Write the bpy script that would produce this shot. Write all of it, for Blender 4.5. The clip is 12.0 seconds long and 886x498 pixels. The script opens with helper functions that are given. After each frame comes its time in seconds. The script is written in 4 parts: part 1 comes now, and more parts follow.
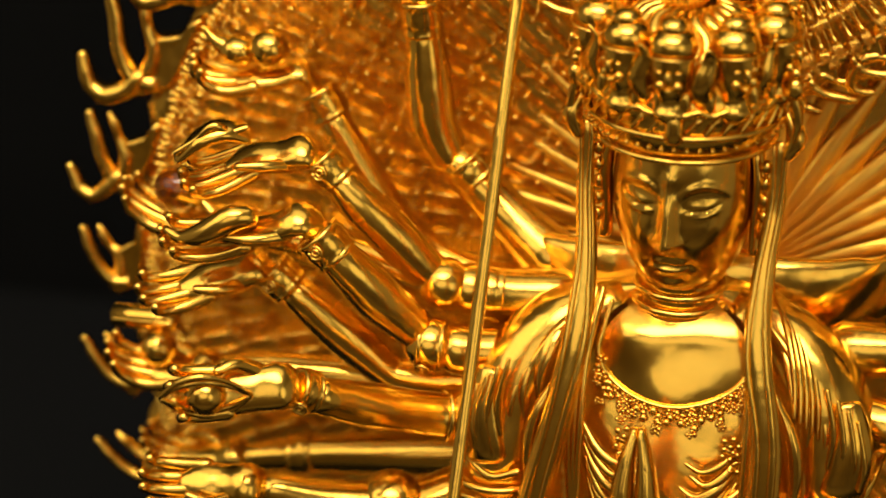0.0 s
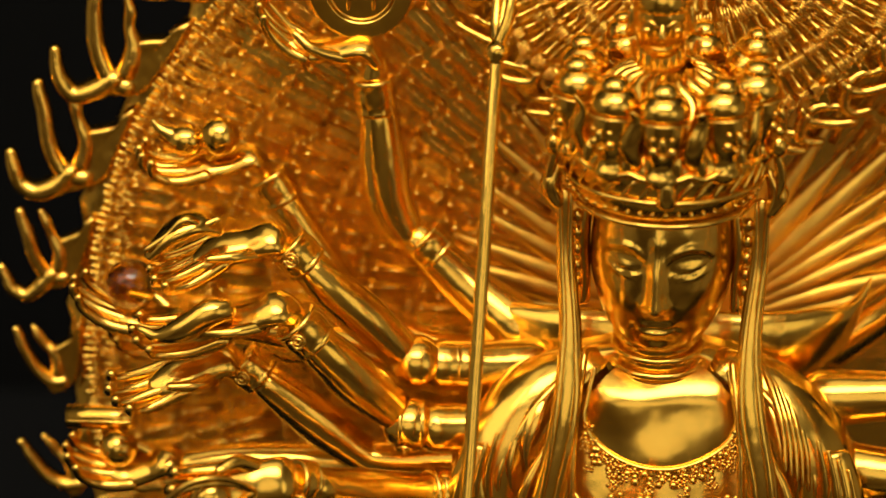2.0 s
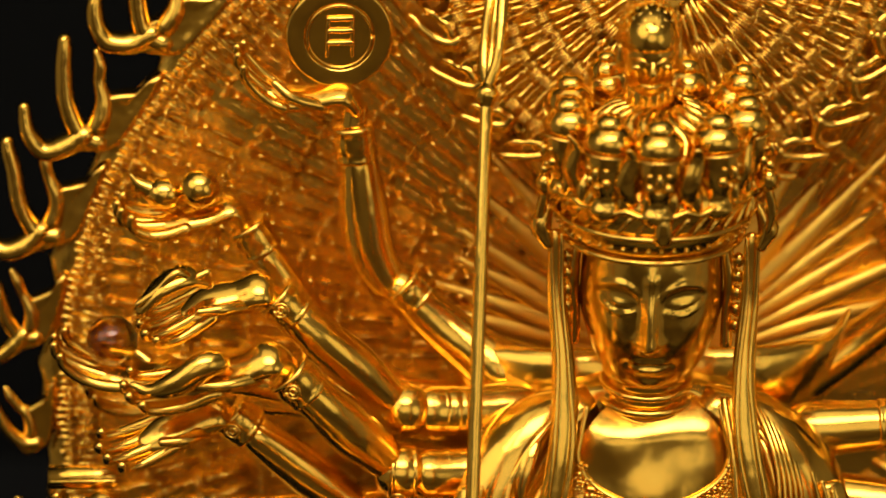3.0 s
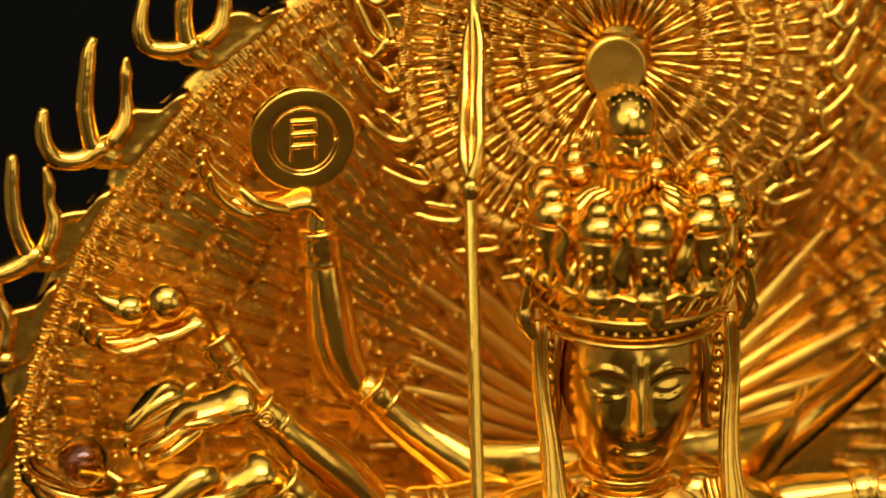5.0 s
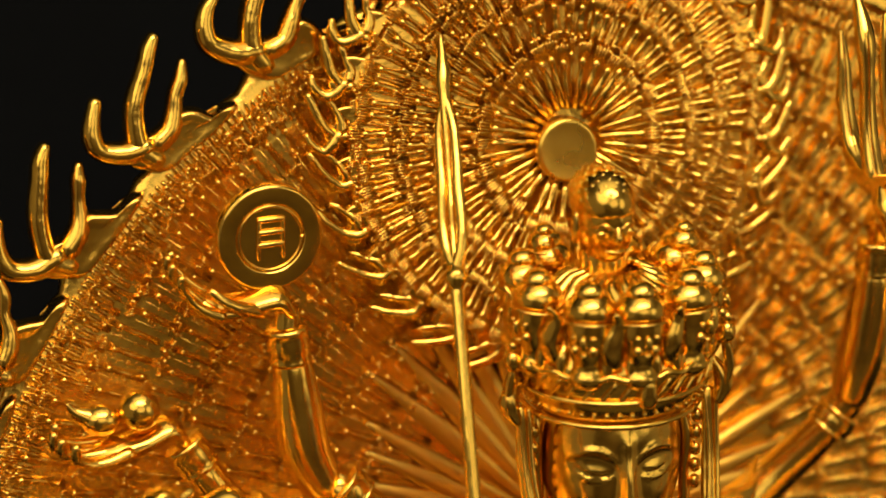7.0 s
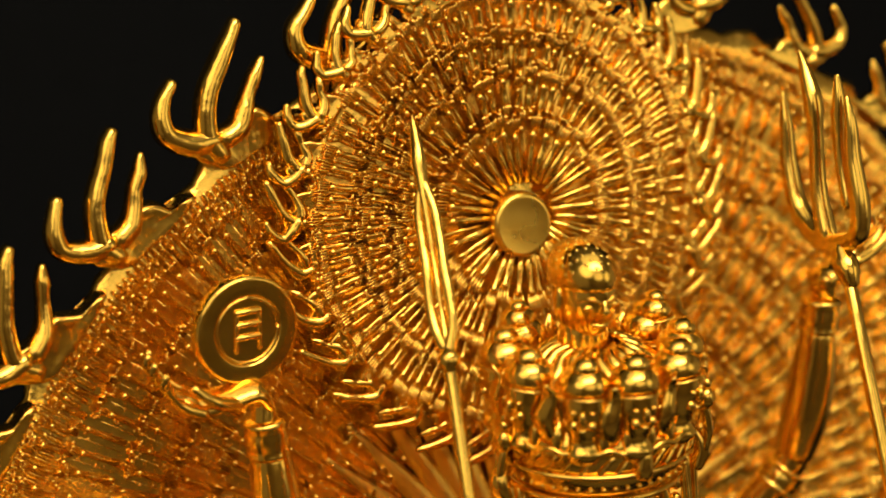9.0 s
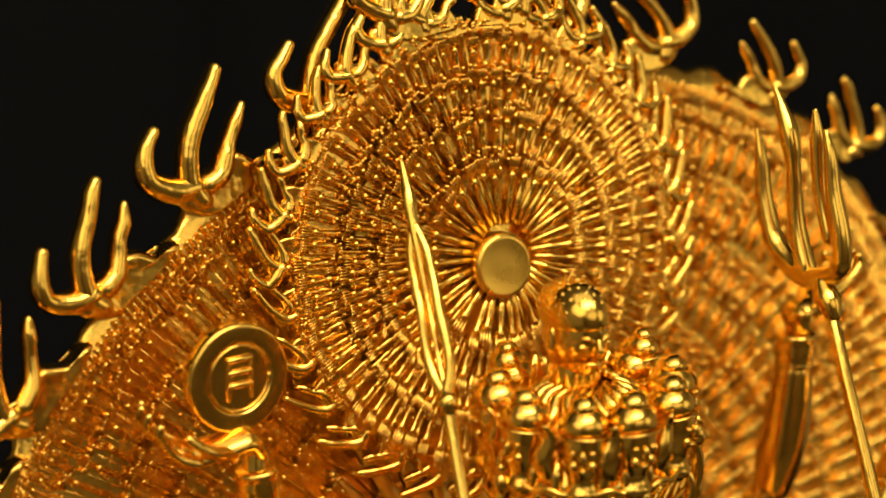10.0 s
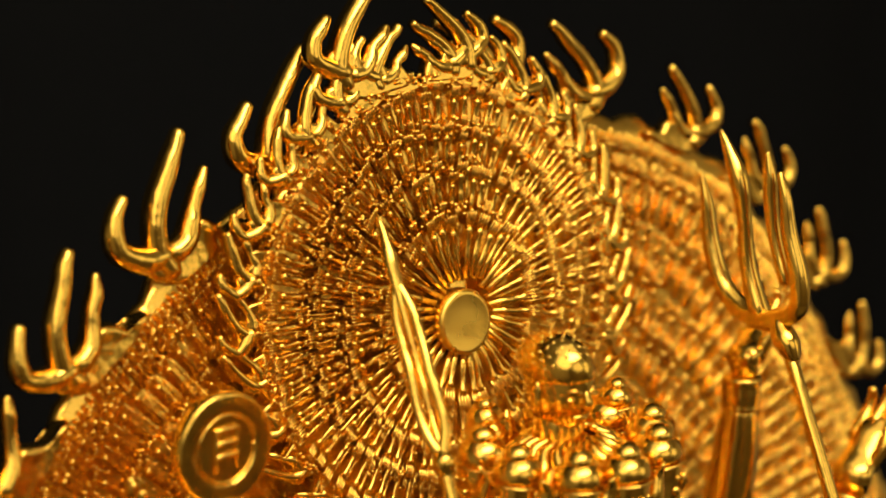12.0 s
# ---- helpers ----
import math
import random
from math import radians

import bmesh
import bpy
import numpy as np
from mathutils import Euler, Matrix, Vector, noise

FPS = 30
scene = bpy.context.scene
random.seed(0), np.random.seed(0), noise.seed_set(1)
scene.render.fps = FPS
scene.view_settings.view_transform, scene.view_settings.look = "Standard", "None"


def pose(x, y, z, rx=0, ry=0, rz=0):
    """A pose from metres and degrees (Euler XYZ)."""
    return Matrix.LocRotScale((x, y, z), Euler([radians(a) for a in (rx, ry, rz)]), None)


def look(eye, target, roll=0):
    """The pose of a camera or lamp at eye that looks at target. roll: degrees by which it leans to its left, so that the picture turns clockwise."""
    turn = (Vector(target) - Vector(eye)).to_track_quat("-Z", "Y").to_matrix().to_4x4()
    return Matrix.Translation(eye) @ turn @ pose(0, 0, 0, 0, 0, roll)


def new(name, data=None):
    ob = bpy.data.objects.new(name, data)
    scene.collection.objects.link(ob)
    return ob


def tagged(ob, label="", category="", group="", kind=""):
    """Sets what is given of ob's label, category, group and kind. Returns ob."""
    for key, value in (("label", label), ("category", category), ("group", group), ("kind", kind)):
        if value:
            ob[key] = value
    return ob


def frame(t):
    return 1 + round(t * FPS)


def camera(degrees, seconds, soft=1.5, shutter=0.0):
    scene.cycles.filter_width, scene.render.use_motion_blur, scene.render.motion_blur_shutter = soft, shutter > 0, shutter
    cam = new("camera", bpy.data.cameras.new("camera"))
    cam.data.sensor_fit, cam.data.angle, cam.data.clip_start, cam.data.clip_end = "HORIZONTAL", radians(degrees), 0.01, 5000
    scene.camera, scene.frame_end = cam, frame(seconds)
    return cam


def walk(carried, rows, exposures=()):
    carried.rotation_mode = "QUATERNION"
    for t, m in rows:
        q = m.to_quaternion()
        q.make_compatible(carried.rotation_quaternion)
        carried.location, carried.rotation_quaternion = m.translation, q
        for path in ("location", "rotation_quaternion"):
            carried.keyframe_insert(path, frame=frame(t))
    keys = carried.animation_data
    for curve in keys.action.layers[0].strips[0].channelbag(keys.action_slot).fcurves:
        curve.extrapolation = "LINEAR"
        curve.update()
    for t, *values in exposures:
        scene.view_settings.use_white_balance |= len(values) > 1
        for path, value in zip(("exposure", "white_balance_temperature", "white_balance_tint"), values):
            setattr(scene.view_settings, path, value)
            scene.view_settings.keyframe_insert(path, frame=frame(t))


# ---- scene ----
cam = camera(16.89, 12.0, 1.6)
PATH = [
    (0, (0.0789, -0.7879, 0.7784), (-0.0664, -0.0870, 0.4211)),
    (0.5, (0.0515, -0.7883, 0.7840), (-0.0666, -0.0828, 0.4256)),
    (1, (0.0261, -0.7886, 0.7861), (-0.0665, -0.0785, 0.4294)),
    (1.5, (-0.0015, -0.7879, 0.7892), (-0.0661, -0.0744, 0.4332)),
    (2, (-0.0312, -0.7886, 0.7885), (-0.0655, -0.0708, 0.4370)),
    (2.5, (-0.0583, -0.7893, 0.7880), (-0.0647, -0.0679, 0.4421)),
    (3, (-0.0863, -0.7897, 0.7834), (-0.0639, -0.0642, 0.4470)),
    (5, (-0.1908, -0.7782, 0.7756), (-0.0587, -0.0511, 0.4693)),
    (5.5, (-0.2158, -0.7698, 0.7771), (-0.0566, -0.0467, 0.4742)),
    (6, (-0.2447, -0.7653, 0.7732), (-0.0549, -0.0456, 0.4799)),
    (6.5, (-0.2684, -0.7554, 0.7727), (-0.0524, -0.0411, 0.4844)),
    (7, (-0.2921, -0.7467, 0.7709), (-0.0499, -0.0381, 0.4894)),
    (9, (-0.3916, -0.6930, 0.7757), (-0.0391, -0.0268, 0.5074)),
    (9.5, (-0.4117, -0.6794, 0.7734), (-0.0358, -0.0235, 0.5117)),
    (10, (-0.4317, -0.6648, 0.7725), (-0.0323, -0.0207, 0.5164)),
    (10.5, (-0.4512, -0.6494, 0.7717), (-0.0287, -0.0182, 0.5206)),
    (11, (-0.4706, -0.6327, 0.7711), (-0.0250, -0.0160, 0.5238)),
    (11.5, (-0.4882, -0.6156, 0.7703), (-0.0211, -0.0139, 0.5261)),
    (12, (-0.5056, -0.6003, 0.7708), (-0.0186, -0.0138, 0.5282)),
]
walk(cam, [(t, look(eye, target)) for t, eye, target in PATH], [(0, 0.0), (3, -0.22), (5.5, -0.10), (9, 0.0), (12, 0.08)])
cam.data.dof.use_dof, cam.data.dof.focus_distance, cam.data.dof.aperture_fstop = True, 0.820, 7.6

# ---- world and lamps ----
world = bpy.data.worlds.new("dim_room")
scene.world = world
world.use_nodes = True
world.node_tree.nodes["Background"].inputs[0].default_value = (0.010, 0.010, 0.011, 1)
world.node_tree.nodes["Background"].inputs[1].default_value = 0.5
# unseen soft lights: first two follow the balls' highlights, last three are added fill
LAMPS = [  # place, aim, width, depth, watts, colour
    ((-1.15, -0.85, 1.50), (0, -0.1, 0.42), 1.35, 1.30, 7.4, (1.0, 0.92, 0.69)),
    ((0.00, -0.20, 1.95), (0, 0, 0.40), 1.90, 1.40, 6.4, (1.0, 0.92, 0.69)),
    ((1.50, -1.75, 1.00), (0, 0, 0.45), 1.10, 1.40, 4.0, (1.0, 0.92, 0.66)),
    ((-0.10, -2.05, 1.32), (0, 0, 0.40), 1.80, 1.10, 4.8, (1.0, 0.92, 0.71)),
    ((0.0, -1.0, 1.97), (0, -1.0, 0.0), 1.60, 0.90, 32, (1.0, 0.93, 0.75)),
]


# ---- materials ----
def metal(name, colour, rough, wear=0.05, grain=900.0, lift=0.06, lumps=0.0, size=350.0):
    """Cast or polished gold: colour shifts, uneven gloss, fine grain and soft cast lumps."""
    m = bpy.data.materials.new(name)
    m.use_nodes = True
    n, l = m.node_tree.nodes, m.node_tree.links
    b = n["Principled BSDF"]
    b.inputs["Metallic"].default_value = 1.0
    co = n.new("ShaderNodeTexCoord")
    big, fine, lump = (n.new("ShaderNodeTexNoise") for _ in range(3))
    for t, scale, detail in ((big, 70.0, 4.0), (fine, grain, 3.0), (lump, size, 1.5)):
        t.inputs["Scale"].default_value, t.inputs["Detail"].default_value = scale, detail
        l.new(co.outputs["Object"], t.inputs["Vector"])
    ramp = n.new("ShaderNodeValToRGB")
    ramp.color_ramp.elements[0].position, ramp.color_ramp.elements[1].position = 0.3, 0.7
    ramp.color_ramp.elements[0].color = (*[c * k for c, k in zip(colour, (0.95, 0.91, 0.80))], 1)
    ramp.color_ramp.elements[1].color = (*colour, 1)
    sm = n.new("ShaderNodeMapRange")
    sm.inputs["To Min"].default_value, sm.inputs["To Max"].default_value = max(0.02, rough - wear), rough + wear
    soft, grit = n.new("ShaderNodeBump"), n.new("ShaderNodeBump")
    soft.inputs["Strength"].default_value, soft.inputs["Distance"].default_value = lumps, 0.0016
    grit.inputs["Strength"].default_value, grit.inputs["Distance"].default_value = lift, 0.0005
    l.new(big.outputs["Fac"], ramp.inputs["Fac"])
    l.new(ramp.outputs["Color"], b.inputs["Base Color"])
    l.new(big.outputs["Fac"], sm.inputs["Value"])
    l.new(sm.outputs["Result"], b.inputs["Roughness"])
    l.new(lump.outputs["Fac"], soft.inputs["Height"])
    l.new(fine.outputs["Fac"], grit.inputs["Height"])
    l.new(soft.outputs["Normal"], grit.inputs["Normal"])
    l.new(grit.outputs["Normal"], b.inputs["Normal"])
    return m


def plain(name, colour, rough, scale=40.0):
    m = bpy.data.materials.new(name)
    m.use_nodes = True
    n, l = m.node_tree.nodes, m.node_tree.links
    b = n["Principled BSDF"]
    b.inputs["Roughness"].default_value = rough
    b.inputs["Specular IOR Level"].default_value = 0.5 if rough < 0.8 else 0.02
    t, ramp = n.new("ShaderNodeTexNoise"), n.new("ShaderNodeValToRGB")
    t.inputs["Scale"].default_value, t.inputs["Detail"].default_value = scale, 6.0
    ramp.color_ramp.elements[0].color = (*[c * 0.75 for c in colour], 1)
    ramp.color_ramp.elements[1].color = (*[c * 1.2 for c in colour], 1)
    l.new(t.outputs["Fac"], ramp.inputs["Fac"])
    l.new(ramp.outputs["Color"], b.inputs["Base Color"])
    return m


GOLD = (0.95, 0.568, 0.092)
POLISHED = metal("polished_gold", GOLD, 0.20, 0.05, 800.0, 0.02, 0.20, 130.0)
FLAME = metal("flame_gold", GOLD, 0.20, 0.05, 900.0, 0.03, 0.22, 220.0)
RELIEF = metal("relief_gold", GOLD, 0.25, 0.05, 1400.0, 0.03, 0.16, 380.0)
MATTE = metal("matte_gold", GOLD, 0.40, 0.08, 1200.0, 0.05, 0.10, 260.0)
SATIN = metal("satin_gold", GOLD, 0.28, 0.05, 1500.0, 0.06, 0.03, 200.0)
DARK_WALL = plain("dark_wall_paint", (0.012, 0.012, 0.013), 0.9, 6.0)
BROWN_WALL = plain("brown_wall_paint", (0.22, 0.165, 0.10), 0.9, 5.0)
BOUNCE_PLASTER = plain("bounce_plaster", (0.62, 0.54, 0.41), 0.9, 5.0)
DARK_CLOTH = plain("black_table_cloth", (0.0085, 0.0085, 0.0090), 0.9, 300.0)
DARK_FLOOR = plain("brown_floor", (0.13, 0.10, 0.065), 0.6, 8.0)
AMBER = bpy.data.materials.new("amber_glass")
AMBER.use_nodes = True
AMBER.node_tree.nodes["Principled BSDF"].inputs["Base Color"].default_value = (0.42, 0.23, 0.04, 1)
AMBER.node_tree.nodes["Principled BSDF"].inputs["Roughness"].default_value = 0.04
AMBER.node_tree.nodes["Principled BSDF"].inputs["Transmission Weight"].default_value = 1.0
AMBER.node_tree.nodes["Principled BSDF"].inputs["IOR"].default_value = 1.5


# ---- mesh building ----
def V(*p):
    return np.array(p, float)


def unit(v):
    return v / max(np.linalg.norm(v), 1e-9)


def spline(pts, n):
    """Catmull-Rom through rows of any width, n steps a stretch."""
    p = np.array(pts, float)
    if len(p) < 3:
        return np.array([p[0] + (p[-1] - p[0]) * k / n for k in range(n + 1)])
    q = np.vstack([2 * p[0] - p[1], p, 2 * p[-1] - p[-2]])
    out = []
    for i in range(1, len(q) - 2):
        a, b, c, d = q[i - 1 : i + 3]
        for k in range(n):
            t = k / n
            out.append(0.5 * (2 * b + (c - a) * t + (2 * a - 5 * b + 4 * c - d) * t * t + (3 * b - a - 3 * c + d) * t**3))
    return np.array(out + [p[-1]])


class Shell:
    """Gathers the surfaces of one mesh."""

    def __init__(self):
        self.v, self.f = [], []

    def rings(self, loops, close=True):
        base, seg = len(self.v), len(loops[0])
        for loop in loops:
            self.v.extend([tuple(p) for p in loop])
        for i in range(len(loops) - 1):
            for k in range(seg):
                a, b = base + i * seg + k, base + i * seg + (k + 1) % seg
                self.f.append((a, b, b + seg, a + seg))
        if close:
            self.f.append(tuple(base + k for k in reversed(range(seg))))
            self.f.append(tuple(base + (len(loops) - 1) * seg + k for k in range(seg)))

    def tube(self, rows, seg=12, steps=5, side=None, flat=1.0, round_ends=True):
        """rows: x, y, z, radius. side and flat: the wide direction of the section and thickness over width."""
        s = spline(rows, steps)
        p, r = s[:, :3], np.maximum(s[:, 3], 1e-5)
        if round_ends:
            d0, d1 = unit(p[0] - p[1]), unit(p[-1] - p[-2])
            p = np.vstack([p[0] + d0 * r[0] * 0.75 * flat, p[0] + d0 * r[0] * 0.5 * flat, p, p[-1] + d1 * r[-1] * 0.5 * flat, p[-1] + d1 * r[-1] * 0.75 * flat])
            r = np.r_[r[0] * 0.35, r[0] * 0.8, r, r[-1] * 0.8, r[-1] * 0.35]
        t = np.gradient(p, axis=0)
        ref = unit(side) if side is not None else None
        u = ref if ref is not None else unit(np.cross(t[0], V(0.3, 0.9, 0.2)))
        loops = []
        for i in range(len(p)):
            a = unit(t[i])
            if ref is not None:
                u = ref
            u = unit(u - a * (u @ a))
            w = np.cross(a, u)
            ang = np.arange(seg) * 2 * np.pi / seg
            loops.append(p[i] + r[i] * (np.cos(ang)[:, None] * u + flat * np.sin(ang)[:, None] * w))
        self.rings(loops)

    def ball(self, c, r, seg=14, up=(0, 0, 1)):
        r = np.broadcast_to(np.array(r, float), 3)
        loops = []
        for i in range(1, seg // 2 + 3):
            th = np.pi * i / (seg // 2 + 3)
            ang = np.arange(seg) * 2 * np.pi / seg
            loops.append(np.array(c) + np.stack([r[0] * np.sin(th) * np.cos(ang), r[1] * np.sin(th) * np.sin(ang), -r[2] * np.cos(th) + 0 * ang], 1))
        self.rings(loops)

    def hoop(self, c, rx, ry, r, seg=48, sec=8, wave=0.0, n=0):
        """A lying ring."""
        ang = np.arange(seg + 1) * 2 * np.pi / seg
        loops = []
        for a in ang:
            o = V(np.cos(a) * rx, np.sin(a) * ry, wave * math.sin(n * a))
            d = unit(V(np.cos(a) * ry, np.sin(a) * rx, 0))
            b = np.arange(sec) * 2 * np.pi / sec
            loops.append(np.array(c) + o + r * (np.cos(b)[:, None] * d + np.sin(b)[:, None] * V(0, 0, 1)))
        self.rings(loops, close=False)

    def lathe(self, c, prof, seg=40, sx=1.0, sy=1.0):
        """prof: radius, height rows round the upright axis at c."""
        ang = np.arange(seg) * 2 * np.pi / seg
        self.rings([np.array(c) + np.stack([sx * r * np.cos(ang), sy * r * np.sin(ang), h + 0 * ang], 1) for r, h in prof])

    def slab(self, m, sx, sy, sz):
        base = len(self.v)
        for x, y, z in [(-1, -1, -1), (1, -1, -1), (1, 1, -1), (-1, 1, -1), (-1, -1, 1), (1, -1, 1), (1, 1, 1), (-1, 1, 1)]:
            self.v.append(tuple(m @ Vector((x * sx / 2, y * sy / 2, z * sz / 2))))
        self.f += [tuple(base + k for k in q) for q in [(3, 2, 1, 0), (4, 5, 6, 7), (0, 1, 5, 4), (1, 2, 6, 5), (2, 3, 7, 6), (3, 0, 4, 7)]]

    def mesh(self, name, material, smooth=True):
        me = bpy.data.meshes.new(name)
        me.from_pydata([tuple(map(float, p)) for p in self.v], [], self.f)
        me.materials.append(material)
        if smooth:
            me.polygons.foreach_set("use_smooth", [True] * len(me.polygons))
        me.update()
        return me


def thing(name, label, category, group="", kind=""):
    return tagged(new(name), label, category, group, kind)


def part(name, shell, material, parent, label="", smooth=True):
    ob = new(name, shell.mesh(name, material, smooth) if isinstance(shell, Shell) else shell)
    ob.parent = parent
    return tagged(ob, label)


def solo(name, shell, material, label, category, group="", kind="", smooth=True):
    return tagged(new(name, shell.mesh(name, material, smooth)), label, category, group, kind)


# ---- the room ----
def box_wall(name, x, y, z, sx, sy, sz, mat):
    s = Shell()
    s.slab(pose(x, y, z), sx, sy, sz)
    solo(name, s, mat, "plain unseen surface closing the room round the statue", name.split("_")[0], kind="structure", smooth=False)


TABLE = 0.13
# pale ceiling and side walls, unseen, are added to bounce fill onto the gold
box_wall("floor", 0, 0, -0.78, 5.0, 5.0, 0.06, DARK_FLOOR)
box_wall("ceiling", 0, 0, 2.03, 5.0, 5.0, 0.06, BOUNCE_PLASTER)
box_wall("wall_north", 0, 2.45, 0.625, 5.0, 0.1, 2.75, DARK_WALL)
box_wall("wall_south", 0, -2.45, 0.625, 5.0, 0.1, 2.75, BROWN_WALL)
box_wall("wall_east", 2.45, 0, 0.625, 0.1, 4.8, 2.75, BOUNCE_PLASTER)
box_wall("wall_west", -2.45, 0, 0.625, 0.1, 4.8, 2.75, BOUNCE_PLASTER)
# black backdrop cloth hanging behind the table, in soft folds
s = Shell()
loops = []
for z in (-0.74, 0.0, 0.6, 1.2, 1.9):
    front = [(-1.7 + 3.9 * k / 80, 0.85 + 0.02 * math.sin(k * 0.9) + 0.012 * math.sin(k * 2.1 + z) - 0.35 * (k / 80) ** 6, z) for k in range(81)]
    loops.append(front + [(x, y + 0.006, z) for x, y, z in reversed(front)])
s.rings(loops)
solo("backdrop", s, DARK_CLOTH, "black cloth backdrop hanging in soft folds behind the statue", "backdrop", kind="structure")
table = thing("table", "table under a black cloth below the golden statue", "table")
s = Shell()
s.slab(pose(0, 0.05, TABLE - 0.02), 1.1, 0.7, 0.04)
part("tabletop", s, DARK_CLOTH, table, smooth=False)
for px in (-0.48, 0.48):
    for py in (-0.22, 0.32):
        s = Shell()
        s.tube([(px, py, TABLE - 0.045, 0.022), (px, py, -0.745, 0.018)], 10, 1, round_ends=False)
        part("leg", s, DARK_FLOOR, table)

# area lights without housings, put out of view to light the gold
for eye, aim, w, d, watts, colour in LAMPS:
    data = bpy.data.lights.new("unseen_area_light", "AREA")
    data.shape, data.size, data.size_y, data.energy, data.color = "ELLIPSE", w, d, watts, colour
    lamp = new("unseen_light", data)
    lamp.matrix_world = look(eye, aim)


# ---- the halo ----
HX, HZ, HR = 0.017, 0.345, 0.204          # outer disc: centre and radius
RX, RZ = 0.015, 0.375                     # where the rows of small arms point
IX, IZ, IR = 0.002, 0.502, 0.058          # round inner halo


def outer(x, z, out=0.0):
    """A place on the outer disc's face, which leans back and turns a little."""
    return V(x, 0.025 + 0.05 * x + 0.15 * (z - 0.5) - out, z)


def inner(x, z, out=0.0):
    r = math.hypot(x - IX, z - IZ)
    return V(x, 0.004 + 0.008 * min(r / IR, 1.3) + 0.17 * (z - 0.5) - out, z)


def polar(cx, cz, r, deg):
    return cx + r * math.cos(radians(deg)), cz + r * math.sin(radians(deg))


def rim(deg):
    """Share of the disc's radius: it draws in towards the lower sides."""
    deg = (deg + 90) % 360 - 90
    return 1 - 0.065 * min(1.0, max(0.0, (54 - deg) / 22)) if deg < 90 else 1 - 0.045 * min(1.0, max(0.0, (deg - 158) / 24))


def beyond(x, z):
    """How far a place lies outside the rim."""
    return math.hypot(x - HX, z - HZ) - HR * rim(math.degrees(math.atan2(z - HZ, x - HX)))


halo = thing("halo", "large golden halo of small relief arms with a flame border", "halo")

# outer plate with a ragged rim
s = Shell()
loops = []
for k, (r, back) in enumerate([(0.002, 0.0), (0.06, 0.0), (0.12, 0.0), (0.17, 0.0), (0.196, 0.0), (0.2015, 0.0012), (0.2030, 0.0035), (0.201, 0.007), (0.12, 0.008), (0.002, 0.008)]):
    loop = []
    for a in range(240):
        rr = r * rim(a * 1.5) * (1 + (0.010 + 0.008 * math.sin(a * 0.9) + 0.005 * math.sin(a * 2.3) if 4 <= k <= 7 else 0))
        x, z = polar(HX, HZ, rr, a * 1.5)
        loop.append(outer(x, max(z, TABLE + 0.002), -back))
    loops.append(loop)
s.rings(loops)
part("back_plate", s, RELIEF, halo)

# inner plate, a shallow cone
s = Shell()
loops = []
for r, back in [(0.001, 0), (0.02, 0), (0.04, 0), (0.056, 0), (0.0605, 0.0005), (0.0625, 0.003), (0.060, 0.006), (0.001, 0.010)]:
    loops.append([inner(*polar(IX, IZ, r * (1 + (0.03 * math.sin(a * 1.1) if 0.06 < r else 0)), a * 3), -back) for a in range(120)])
s.rings(loops)
part("inner_plate", s, RELIEF, halo)

# centre disc with a rounded rim
s = Shell()
loops = []
for r, out in [(0.0078, 0.000), (0.0090, 0.002), (0.0092, 0.0045), (0.0089, 0.0054), (0.0083, 0.0058), (0.0076, 0.0057), (0.003, 0.0057), (0.0005, 0.0057)]:
    loops.append([V(IX - 0.002 + r * math.cos(a), 0.004 - out + 0.17 * r * math.sin(a), 0.5 + r * math.sin(a)) for a in np.arange(48) * 2 * np.pi / 48])
s.rings(loops)
part("centre_disc", s, SATIN, halo, "smooth round golden boss at the halo's centre")


def small_arm(s, length, r, fingers=4, m=None, rise=2.2):
    """One small relief arm along +x, lifted in +z, with a sleeve ring and a comb of finger bars at its tip."""
    m = m or Matrix.Identity(4)
    t = lambda x, y, z: m @ Vector((x, y, z))  # noqa: E731
    loops = []
    for x, k, lift in [(0, 1.25, 0.2), (0.45, 1.0, 0.55), (0.66, 0.75, 0.8), (0.70, 1.15, 0.86), (0.76, 1.15, 0.9), (0.79, 0.7, 0.95)]:
        a = np.arange(6) * np.pi / 3
        loops.append([tuple(t(x * length, k * r * math.cos(b), lift * rise * r + k * r * math.sin(b))) for b in a])
    s.rings(loops)
    for i in range(fingers):
        o = (i - (fingers - 1) / 2) * r * 0.74
        loops = []
        for x, k, lift in [(0.76, 0.28, 0.9), (0.88, 0.40, 1.25), (0.99, 0.38, 1.6), (1.03, 0.15, 1.65)]:
            loops.append([tuple(t(x * length, o * (1 + 0.6 * (x - 0.77)) + k * r * math.cos(b), lift * rise * r + k * r * math.sin(b))) for b in np.arange(4) * np.pi / 2])
        s.rings(loops)


def frame_at(p, along, out):
    """A pose with x along, z outwards."""
    a = Vector(along).normalized()
    o = Vector(out)
    o = (o - a * o.dot(a)).normalized()
    b = o.cross(a)
    return Matrix((a, b, o)).transposed().to_4x4() + Matrix(((0, 0, 0, p[0]), (0, 0, 0, p[1]), (0, 0, 0, p[2]), (0, 0, 0, 0)))


